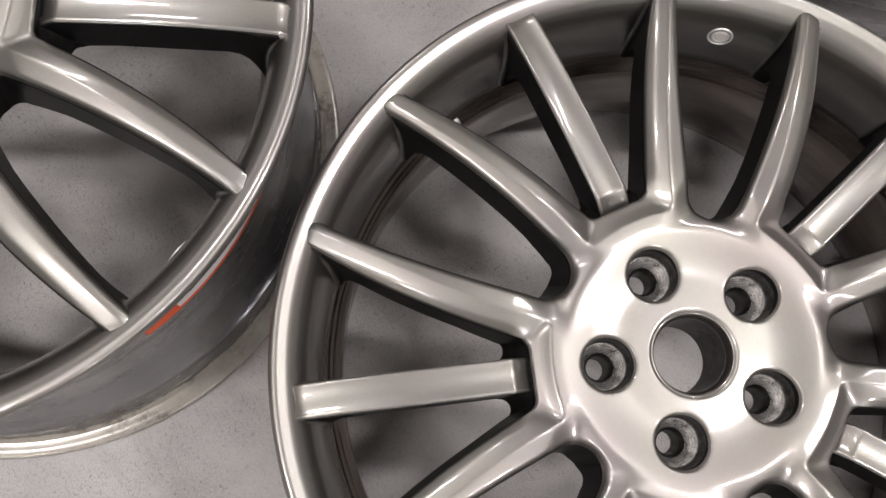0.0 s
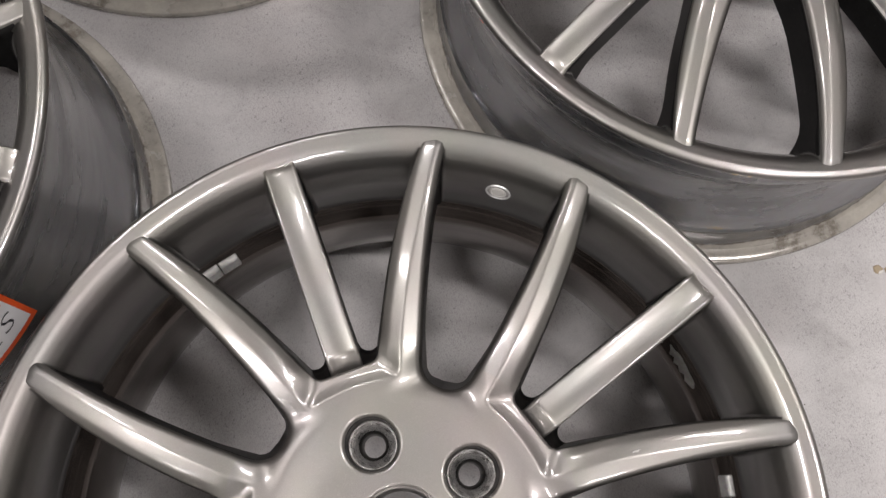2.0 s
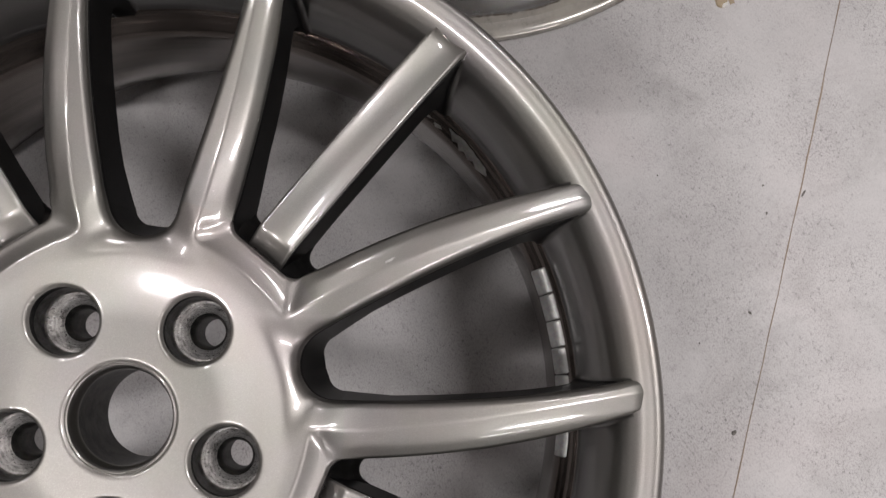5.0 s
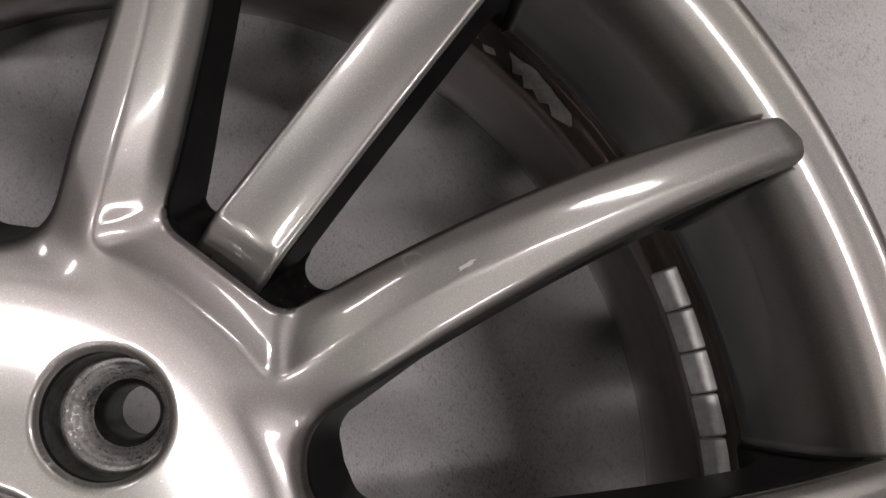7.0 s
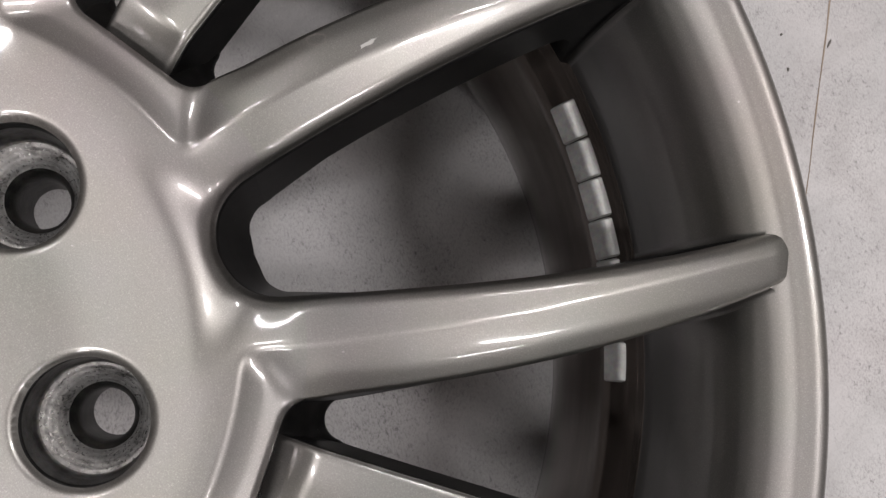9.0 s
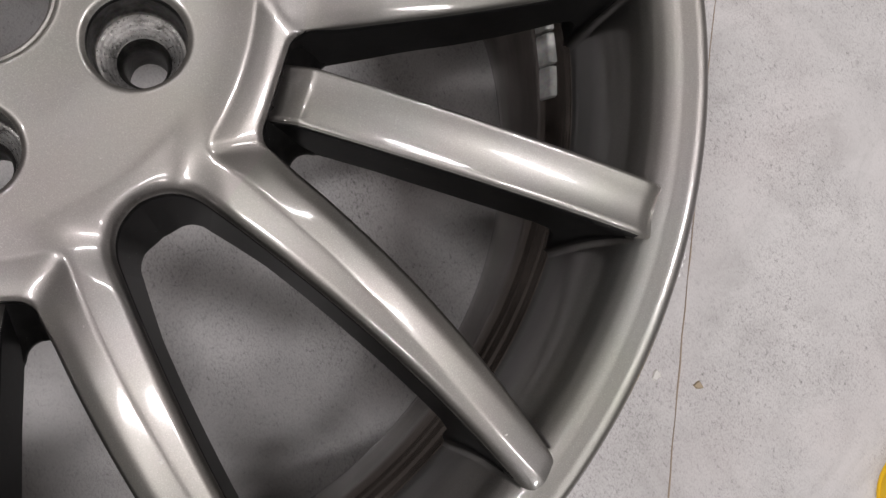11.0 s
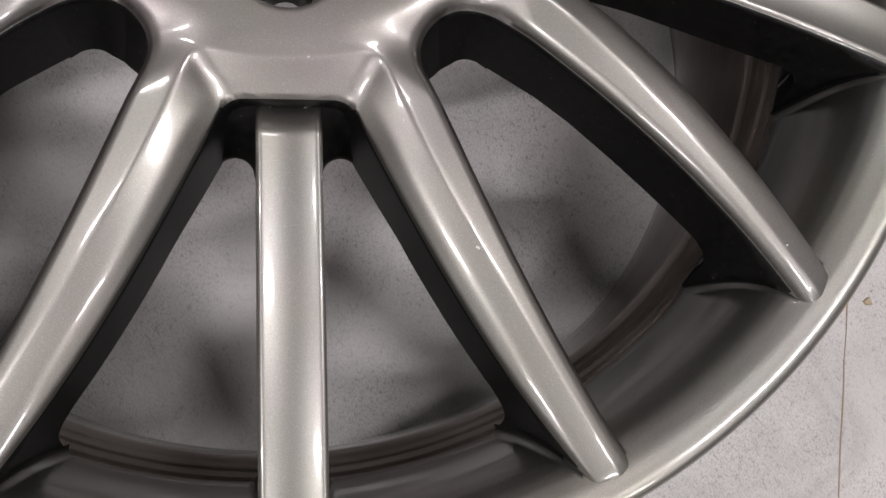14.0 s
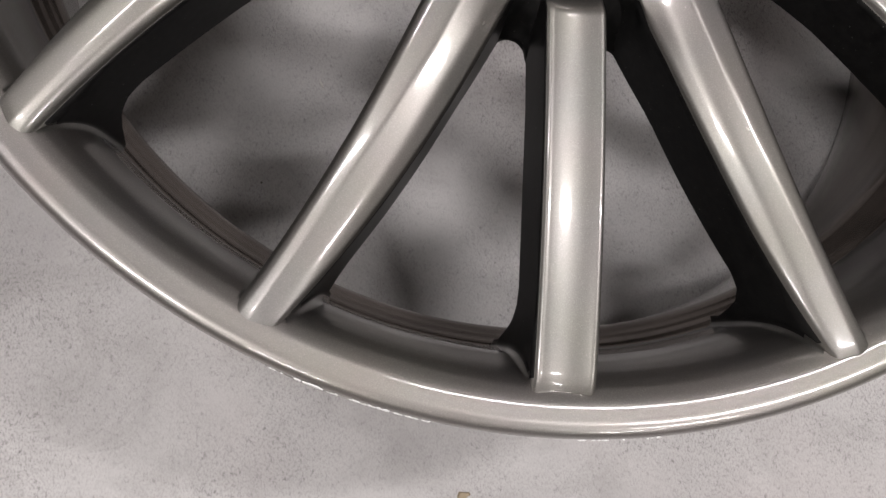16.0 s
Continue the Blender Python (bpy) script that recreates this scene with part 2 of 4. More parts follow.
RESIDUE = worn_metal("pale_adhesive", (0.09, 0.086, 0.08), (0.24, 0.23, 0.218), 0.1, 0.4)
GRIT = mat("dark_grit", (0.11, 0.1, 0.09), 0.8)[0]
CHIP = mat("brown_chip", (0.3, 0.24, 0.16), 0.7)[0]
DULL_CHIP = mat("dull_chip", (0.4, 0.385, 0.37), 0.5)[0]
PALE = mat("pale_chip", (0.53, 0.512, 0.485), 0.6)[0]
SEAM = mat("rusty_joint", (0.28, 0.22, 0.165), 0.8)[0]
TUBE = mat("lamp_diffuser", (0.9, 0.9, 0.9), 0.4)[0]
HOUSING = mat("lamp_housing", (0.75, 0.75, 0.75), 0.5)[0]


# ---- mesh helpers ----
def mesh_object(name, verts, faces, material, parent=None, label="", smooth=True, normals=None, sharp=None):
    me = bpy.data.meshes.new(name)
    me.from_pydata([tuple(map(float, v)) for v in verts], [], [tuple(map(int, f)) for f in faces])
    me.materials.append(material)
    me.update()
    me.polygons.foreach_set("use_smooth", [smooth] * len(me.polygons))
    if sharp:
        me.set_sharp_from_angle(angle=radians(sharp))
    if normals is not None:
        me.normals_split_custom_set_from_vertices([tuple(map(float, n)) for n in normals])
    ob = new(name, me)
    if parent:
        ob.parent = parent
    if label:
        tagged(ob, label)
    return ob


def part(name, bm, material, parent, label="", smooth=False, sharp=None):
    me = bpy.data.meshes.new(name)
    bm.to_mesh(me)
    bm.free()
    me.materials.append(material)
    me.polygons.foreach_set("use_smooth", [smooth] * len(me.polygons))
    if sharp:
        me.set_sharp_from_angle(angle=radians(sharp))
    ob = new(name, me)
    if parent:
        ob.parent = parent
    if label:
        tagged(ob, label)
    return ob


def box_bm(sx, sy, sz, bevel=0.0, m=None):
    bm = bmesh.new()
    bmesh.ops.create_cube(bm, size=1.0, matrix=Matrix.Diagonal((sx, sy, sz, 1)))
    if bevel:
        bmesh.ops.bevel(bm, geom=bm.edges[:], offset=bevel, segments=2, affect="EDGES", profile=0.5)
    if m:
        bm.transform(m)
    return bm


def revolve(profile, seg=48):
    """Vertices and faces of a profile of (radius, height) turned round a vertical axis."""
    verts, faces = [], []
    n = len(profile)
    for i in range(seg):
        a = 2 * math.pi * i / seg
        for r, z in profile:
            verts.append((r * math.cos(a), r * math.sin(a), z))
    for i in range(seg):
        k = (i + 1) % seg
        for j in range(n - 1):
            faces.append((i * n + j, k * n + j, k * n + j + 1, i * n + j + 1))
    return verts, faces


# ---- room ----
def room():
    w, t = 4.0, 0.12
    bm = bmesh.new()
    bmesh.ops.create_grid(bm, x_segments=1, y_segments=1, size=w)
    tagged(part("floor", bm, FLOOR, None), "grey polished concrete floor with dark pits and a rusty joint", "floor", kind="structure")
    # walls and ceiling stay out of view, added to bounce the lamps' light
    for name, x, y, sx, sy in (("wall_north", 0, w, 2 * w + t, t), ("wall_south", 0, -w, 2 * w + t, t), ("wall_east", w, 0, t, 2 * w - t), ("wall_west", -w, 0, t, 2 * w - t)):
        tagged(part(name, box_bm(sx, sy, CEIL, 0, pose(x, y, CEIL / 2)), WALL, None), "unseen wall, added to close the room and bounce light", "wall", kind="structure")
    tagged(part("ceiling", box_bm(2 * w + t, 2 * w + t, 0.1, 0, pose(0, 0, CEIL + 0.05)), CEILING, None), "unseen ceiling, added to bounce lamp light down", "ceiling", kind="structure")


def ceiling_lamp(x, y):
    base = new("ceiling_lamp")
    base.location = (x, y, CEIL)
    tagged(base, "white panel lamp on the ceiling", "lamp", "ceiling lamps")
    part("housing", box_bm(0.68, 0.17, 0.05, 0.006, pose(0, 0, -0.027)), HOUSING, base)
    part("end_cap", box_bm(0.012, 0.13, 0.018, 0.003, pose(-0.322, 0, -0.061)), TUBE, base)
    part("end_cap", box_bm(0.012, 0.13, 0.018, 0.003, pose(0.322, 0, -0.061)), TUBE, base)
    return base


room()
for lx, ly in LAMPS:
    ceiling_lamp(lx, ly)

# ---- wheel face: heights and outline of one of five alike sectors, in millimetres ----
INNER = np.polyfit((106, 127, 151, 176, 204, 230, 243), (20.4, 30.1, 41.7, 54.6, 72.6, 91.8, 102.0), 3)
OUTER = np.polyfit((94, 119, 145, 170, 190, 211, 238), (47.5, 56.5, 68.5, 79.5, 89, 101, 117.5), 3)
RIDGE = np.polyfit((97, 115, 138, 162, 188, 211, 240), (33.5, 41, 51.5, 64.5, 79, 93.5, 110.5), 3)
HUB_BACK, SPOKE_BACK = 198.0, 204.0
LUG_R, LUG_AT, BORE_R = 17.3, 57.15, 27.5


def smin(a, b, k):
    h = np.maximum(k - np.abs(a - b), 0) / k
    return np.minimum(a, b) - h * h * k / 4


def smax(a, b, k):
    return -smin(-a, -b, k)


def outline(x, y):
    """Signed distance to the edge of hub and wide spokes, less than nothing inside."""
    y = np.abs(y)
    r = np.hypot(x, y)
    yi, yo = np.polyval(INNER, x), np.polyval(OUTER, x)
    si, so = np.polyval(np.polyder(INNER), x), np.polyval(np.polyder(OUTER), x)
    wide = smax((yi - y) / np.sqrt(1 + si * si), (y - yo) / np.sqrt(1 + so * so), 1.0)
    wide = smax(smax(wide, r - 272.0, 2.0), 84 - r, 1.0)
    collar = np.maximum(smax(x - 107.0, y - 25.0, 4.0), -x)
    hub = smin(r - 92.5, collar, 3.0)
    d = np.where((y < yi) & (r > 93), smin(hub, wide, 5.5), smin(hub, wide, 16.0))
    return np.maximum(np.maximum(d, LUG_R - np.hypot(x - LUG_AT, y)), BORE_R - r)


def rounded(h, sd, size):
    e = np.clip(1 + sd / size, 0, 0.97)
    return h - size * (1 - np.sqrt(1 - e * e))


def soft_step(v):
    v = np.clip(v, 0, 1)
    return v * v * (3 - 2 * v)


def soft_over(v, k):
    """Nought below nought, v above it, with an eased corner."""
    return (v + np.sqrt(v * v + k * k)) / 2


def raw_height(x, y):
    """Height of hub and wide spokes before their edges are rounded: a shallow dish that swells to a crest, spokes that
    rise out of it, a sloping band along the edge of each thin spoke's opening, and scoops between the wide spokes."""
    y = np.abs(y)
    r = np.hypot(x, y)
    sr = np.polyval(np.polyder(RIDGE), x)
    d = (y - np.polyval(RIDGE, x)) / np.sqrt(1 + sr * sr)
    e = (y - 25) * 0.574 - (x - 81) * 0.82
    scoop = soft_step((e + 9.0) / 19.0) * 0.31 * soft_over(smin(r, 95.0, 3.0) - 83.5, 0.9)
    disc = 236.9 + 5.8 * soft_step((r - 48) / 47)
    rise = smin(RZ_FIT(r), 242.6 + 0.25 * (r - 93.0), 4.0) - 0.02 * np.maximum(0, r - 258) ** 2
    spoke = rise - 0.24 * soft_over(d - 0.3, np.interp(r, (98, 135), (3.0, 1.2))) - 0.55 * soft_step((r - 105) / 25) * soft_over(-d - 9.0, 2.0)
    w = r - 1.2 * np.minimum(1, y / 32) ** 2
    band = soft_over(smin(w - 94.5, -d, 5.0), 0.25)
    return disc + (spoke - disc) * soft_step((r - 86) / 24) - scoop - np.interp(r, (102, 118, 140, 180), (0.6, 0.4, 0.26, 0.16)) * band


SPREAD = [(0.0, 0.0, 2.0)] + [(math.cos(k * math.pi / 4), math.sin(k * math.pi / 4), 1.0) for k in range(8)] + [(0.5 * math.cos(k * math.pi / 3), 0.5 * math.sin(k * math.pi / 3), 1.5) for k in range(6)]


def height(x, y):
    """Height of hub and wide spokes over the floor, softened towards the hub, with rounded edges."""
    sd = outline(x, y)
    r = np.hypot(x, y)
    h = raw_height(x, y)
    ease = 0.8 + 2.0 * soft_step(((np.abs(y) - 25) * 0.574 - (x - 81) * 0.82 + 11) / 11)
    soft = sum(w * raw_height(x + ease * dx, y + ease * dy) for dx, dy, w in SPREAD) / sum(w for _, _, w in SPREAD)
    h = h + (soft - h) * np.clip((150 - r) / 30, 0, 1)
    hole = np.maximum(LUG_R - np.hypot(x - LUG_AT, np.abs(y)), BORE_R - r)
    return rounded(h, sd, np.where(hole > -8, 2.6, np.where(np.abs(y) < np.polyval(RIDGE, x), 1.7, 4.2)) * np.interp(r, (250, 264), (1.0, 0.8)))


RZ_FIT = np.poly1d(np.polyfit((90, 103, 123, 149, 175, 204, 233, 250, 265), (243.6, 245.0, 246.3, 247.0, 246.4, 244.6, 241.5, 239.1, 236.9), 4))
TZ_FIT = np.poly1d(np.polyfit((107, 118, 150, 190, 225, 245, 262), (235.6, 236.5, 238.6, 239.5, 238.2, 236.2, 233.9), 4))


def thin_outline(x, y):
    return smax(smax(np.abs(y) - 11.2, np.hypot(x, y) - 268.0, 2.0), 100 - x, 0.5)


def thin_height(x, y):
    h = TZ_FIT(x) - 0.03 * np.maximum(0, x - 251) ** 2 + 1.2 * (y / 9) ** 2 - 0.62 * (np.sqrt(np.maximum(0, 119.8 - x) ** 2 + 4) - 2)
    return rounded(h, thin_outline(x, y), 2.4)


def grad(f, x, y, e=0.25):
    return (f(x + e, y) - f(x - e, y)) / (2 * e), (f(x, y + e) - f(x, y - e)) / (2 * e)


def normals_of(f, X, Y, e=0.4):
    hx, hy = grad(f, X, Y, e)
    lim = np.maximum(1, np.hypot(hx, hy) / 3.5)
    N = np.stack([-hx / lim, -hy / lim, np.ones_like(hx)], -1)
    return N / np.linalg.norm(N, axis=-1, keepdims=True)


def unit_grad(f, X, Y):
    gx, gy = grad(f, X, Y)
    gn = np.maximum(np.hypot(gx, gy), 1e-6)
    return gx / gn, gy / gn


def smooth_curve(points, step=0.0009, spread=0.0019):
    """The same curve with its corners eased, in even small steps."""
    p = np.array(points)
    at = np.concatenate([[0], np.cumsum(np.hypot(*np.diff(p, axis=0).T))])
    fine = np.arange(-4 * spread, at[-1] + 4 * spread, spread / 6)
    ends = np.clip(fine, 0, at[-1])
    first, last = p[0] - p[1], p[-1] - p[-2]
    first, last = first / np.linalg.norm(first), last / np.linalg.norm(last)
    q = np.stack([np.interp(ends, at, p[:, c]) for c in (0, 1)], 1)
    q += np.maximum(0, -fine)[:, None] * first + np.maximum(0, fine - at[-1])[:, None] * last
    out = []
    for s in np.linspace(0, at[-1], int(at[-1] / step) + 1):
        w = np.exp(-0.5 * ((fine - s) / spread) ** 2)
        out.append(tuple(map(float, (q * w[:, None]).sum(0) / w.sum())))
    return out


def rim_profile(extra):
    """Closed profile of the rim from the lip down the inside and up the outside; extra: added width of the barrel."""
    e = extra
    inside = [(0.2745, 0.2335), (0.2743, 0.2350), (0.2736, 0.2364), (0.2724, 0.2374), (0.2708, 0.2379), (0.2690, 0.2379), (0.2676, 0.2375), (0.2664, 0.2369), (0.2652, 0.2366),
              (0.2632, 0.2361), (0.2602, 0.2343), (0.2568, 0.2316), (0.2536, 0.2280), (0.2508, 0.2236), (0.2486, 0.2186), (0.2468, 0.2130), (0.2454, 0.2070), (0.2443, 0.2000), (0.2435, 0.1920), (0.2428, 0.1840), (0.2421, 0.1750), (0.2414, 0.1675),
              (0.2404, 0.1662), (0.2396, 0.1656), (0.2388, 0.1640), (0.2372, 0.1605), (0.2364, 0.1602), (0.2358, 0.1590), (0.2344, 0.1560), (0.2337, 0.1557), (0.2331, 0.1545), (0.2316, 0.1510), (0.2311, 0.1480), (0.2311, 0.1440), (0.2314, 0.1350)]
    low = [(0.2322, 0.1000), (0.2350, 0.0740), (0.2400, 0.0500), (0.2460, 0.0320), (0.2505, 0.0200), (0.2530, 0.0120), (0.2600, 0.0070), (0.2670, 0.0035), (0.2720, 0.0008),
           (0.2752, 0.0005), (0.2775, 0.0025), (0.2780, 0.0060), (0.2772, 0.0095), (0.2745, 0.0110), (0.2700, 0.0105), (0.2650, 0.0110), (0.2615, 0.0145), (0.2595, 0.0200), (0.2580, 0.0260), (0.2572, 0.0420), (0.2590, 0.0445), (0.2590, 0.0480), (0.2560, 0.0510), (0.2510, 0.0620), (0.2440, 0.0760), (0.2410, 0.0850)]
    outer = [(0.2410, 0.1300), (0.2430, 0.1420), (0.2500, 0.1640), (0.2560, 0.1760), (0.2585, 0.1800), (0.2585, 0.1840), (0.2572, 0.1870), (0.2575, 0.2120), (0.2590, 0.2180), (0.2625, 0.2215), (0.2690, 0.2235), (0.2720, 0.2260), (0.2738, 0.2300)]
    inside = smooth_curve(inside[:20], 0.0007, 0.0012) + inside[20:22] + smooth_curve(inside[22:], 0.0016, 0.0010)
    if e:
        # the wide barrel tapers evenly up to its bead seat
        outer = [(0.2410, 0.0945), (0.2414, 0.1150), (0.2426, 0.1400), (0.2446, 0.1600), (0.2478, 0.1760), (0.2530, 0.1880), (0.2562, 0.1930), (0.2575, 0.1990)] + outer[7:]
    return [(r, z + e) for r, z in inside] + low + [(r, z + e) for r, z in outer]


OUTSIDE = {}


def barrel_radius(z, extra):
    """Radius of the barrel's outside at a height."""
    if extra in OUTSIDE:
        return float(np.interp(z, *OUTSIDE[extra]))
    prof = rim_profile(extra)
    foot = max(range(len(prof)), key=lambda i: prof[i][0] - 4 * prof[i][1])
    pts = [q for q in prof[foot:] if 0.06 < q[1] < extra + 0.216]
    OUTSIDE[extra] = [q[1] for q in pts], [q[0] for q in pts]
    return barrel_radius(z, extra)


LIP = []
for lip_r, lip_z in rim_profile(0.0):
    if lip_z < 0.1670:
        break
    if lip_r < 0.2672:
        LIP.append((lip_r * 1000, lip_z * 1000))


def dish_radius(z):
    """Inner radius of the dish at a height, and the slope of its face."""
    pts = sorted((q[1], q[0]) for q in LIP)
    zs, rs = [q[0] for q in pts], [q[1] for q in pts]
    r = float(np.interp(z, zs, rs))
    return r, float(np.interp(z + 1, zs, rs) - np.interp(z - 1, zs, rs)) / 2


def fillet(x, y, gx, gy, verts, normals, faces, high):
    """Hollow corner between one flank of a spoke and the dish, level by level."""
    i = int(np.argmin(np.abs(np.hypot(x, y) - 243)))
    u = np.array([x[i + 2] - x[i - 2], y[i + 2] - y[i - 2]])
    u /= np.linalg.norm(u)
    g = np.array([gx[i], gy[i]])
    g = g - u * float(g @ u)
    g /= np.linalg.norm(g)
    p0 = np.array([x[i], y[i]])
    silver, rows = [], []
    levels = np.concatenate([np.linspace(168.2, 224, 14), np.linspace(225.5, high, 8)])
    for z in levels:
        R, slope = dish_radius(z)
        rho = float(np.interp(z, (168, 176, 222, high), (3.2, 3.2, 3.2, 1.5)))
        off = float(np.interp(z, (168, 205, 236), (2.2, 1.4, 0.0)))
        b = p0 + g * (rho + off)
        bu = float(b @ u)
        s = -bu + math.sqrt(bu * bu - float(b @ b) + (R - rho) ** 2)
        c = b + u * s
        a0, a1 = math.atan2(-g[1], -g[0]), math.atan2(c[1], c[0])
        d = (a1 - a0 + math.pi) % (2 * math.pi) - math.pi
        row = []
        for j in range(10):
            f = j / 9
            a = a0 + d * f
            q = (rho + (0.35 if j in (0, 9) else -0.1))
            row.append(len(verts))
            verts.append((c[0] + q * math.cos(a), c[1] + q * math.sin(a), z))
            normals.append(tuple(Vector((-math.cos(a), -math.sin(a), 0.1 + (slope - 0.1) * f)).normalized()))
        rows.append(row)
    for a, b in zip(rows, rows[1:]):
        for j in range(9):
            f = (a[j], a[j + 1], b[j + 1], b[j])
            v0, v1, v2 = (np.array(verts[k]) for k in f[:3])
            if float(np.cross(v1 - v0, v2 - v0) @ np.array(normals[f[0]])) < 0:
                f = f[::-1]
            if j >= 3:
                silver.append(len(faces))
            faces.append(f)
    return silver


def flank_draft(x, y):
    """How far a flank leans out at its foot: most at the ends of the openings."""
    gx, gy = unit_grad(outline, x, y)
    y, gy = np.abs(y), np.where(y < 0, -gy, gy)
    r, turn = np.hypot(x, y), np.degrees(np.arctan2(y, x))
    gap = np.clip(gx * math.cos(radians(36)) + gy * math.sin(radians(36)), 0, 1) * np.clip((turn - 19) / 4, 0, 1) * np.clip((135 - r) / 25, 0, 1)
    inner = np.where(y < np.polyval(RIDGE, x), np.clip((152 - x) / 42, 0, 1), 0.0)
    return 1.6 + 7.6 * gap + 2.0 * inner * (r > 93)


WALL_ROWS = (0.12, 0.3, 0.6, 1.0)


def strip(X, Y, hf, of, draft, high):
    """A spoke: its top over the rows X, Y, its flanks, its end and its underside."""
    n, m = X.shape
    Z = hf(X, Y) - 0.08 * (np.hypot(X, Y) < 112.8)
    N = normals_of(hf, X, Y)
    verts, normals, faces = [], [], []
    top = np.arange(n * m).reshape(n, m)
    verts += list(np.stack([X, Y, Z], -1).reshape(-1, 3))
    normals += list(N.reshape(-1, 3))
    for i in range(n - 1):
        for j in range(m - 1):
            faces.append((top[i, j], top[i + 1, j], top[i + 1, j + 1], top[i, j + 1]))
    ring = [(i, 0) for i in range(n)] + [(n - 1, j) for j in range(1, m)] + [(i, m - 1) for i in range(n - 2, -1, -1)]
    gx, gy = unit_grad(of, X, Y)
    rows = [[top[i, j] for i, j in ring]]
    for dep in WALL_ROWS:
        row = []
        for i, j in ring:
            o = float(draft(X[i, j], Y[i, j])) * dep ** 1.3
            px, py = X[i, j] + gx[i, j] * o, Y[i, j] + gy[i, j] * o
            back = float(np.interp(math.hypot(X[i, j], Y[i, j]), (105, 150, 220, 227, 232, 235, 237, 238.5), (203, 208.5, 208.5, 205.5, 198, 187, 177, 167.8)))
            z = Z[i, j] + (back - Z[i, j]) * dep
            cut = min(1.0, (dish_radius(z)[0] + 2.0) / math.hypot(px, py)) if dep > 0.2 else 1.0
            row.append(len(verts))
            verts.append((px * cut, py * cut, z))
            normals.append(tuple(Vector((gx[i, j], gy[i, j], 0.12)).normalized()))
        rows.append(row)
    for a, b in zip(rows, rows[1:]):
        for k in range(len(ring) - 1):
            faces.append((b[k], b[k + 1], a[k + 1], a[k]))
    left, right = rows[-1][:n], rows[-1][::-1][:n]
    for i in range(n - 1):
        faces.append((left[i], right[i], right[i + 1], left[i + 1]))
    silver = fillet(X[:, 0], Y[:, 0], gx[:, 0], gy[:, 0], verts, normals, faces, high)
    silver += fillet(X[:, -1], Y[:, -1], gx[:, -1], gy[:, -1], verts, normals, faces, high)
    return np.array(verts) / 1000, faces, np.array(normals), silver


def edge_at(of, at, lo, hi):
    """Where the outline of crosses nought between lo (inside) and hi (outside)."""
    lo, hi = np.array(lo, float), np.array(hi, float)
    for _ in range(40):
        mid = (lo + hi) / 2
        inside = of(*at(mid)) < 0
        lo, hi = np.where(inside, mid, lo), np.where(inside, hi, mid)
    return lo


def wide_strip(side):
    r = np.concatenate([np.arange(110.5, 250, 1.6), np.linspace(250, 268.4, 20)])
    mid = np.array([math.atan2(np.polyval(RIDGE, x), x) for x in np.interp(r, [math.hypot(x, np.polyval(RIDGE, x)) for x in range(80, 260)], range(80, 260))])

    def at(a):
        return r * np.cos(a), r * np.sin(a)

    hi = edge_at(outline, at, mid, np.full_like(r, radians(36)))
    lo = edge_at(outline, at, mid, np.maximum(mid - radians(13), 0))
    v = 0.5 - 0.5 * np.cos(np.linspace(0, math.pi, 30))
    v = 0.7 * v + 0.3 * np.linspace(0, 1, 30)
    a = lo[:, None] + (hi - lo)[:, None] * v[None, :]
    X, Y = r[:, None] * np.cos(a), r[:, None] * np.sin(a)
    if side < 0:
        X, Y = X[:, ::-1], -Y[:, ::-1]
    return strip(X, Y, height, outline, flank_draft, 233.5)


def thin_strip():
    x = np.concatenate([np.arange(103.2, 247, 1.6), np.linspace(247, 264.5, 16)])

    def at(y):
        return x, y

    hw = edge_at(thin_outline, at, np.zeros_like(x), np.full_like(x, 15.0))
    v = 0.5 - 0.5 * np.cos(np.linspace(0, math.pi, 26))
    v = (0.7 * v + 0.3 * np.linspace(0, 1, 26)) * 2 - 1
    Y = hw[:, None] * v[None, :]
    X = np.repeat(x[:, None], len(v), 1)
    return strip(X, Y, thin_height, thin_outline, lambda x, y: 0.9, 229.5)


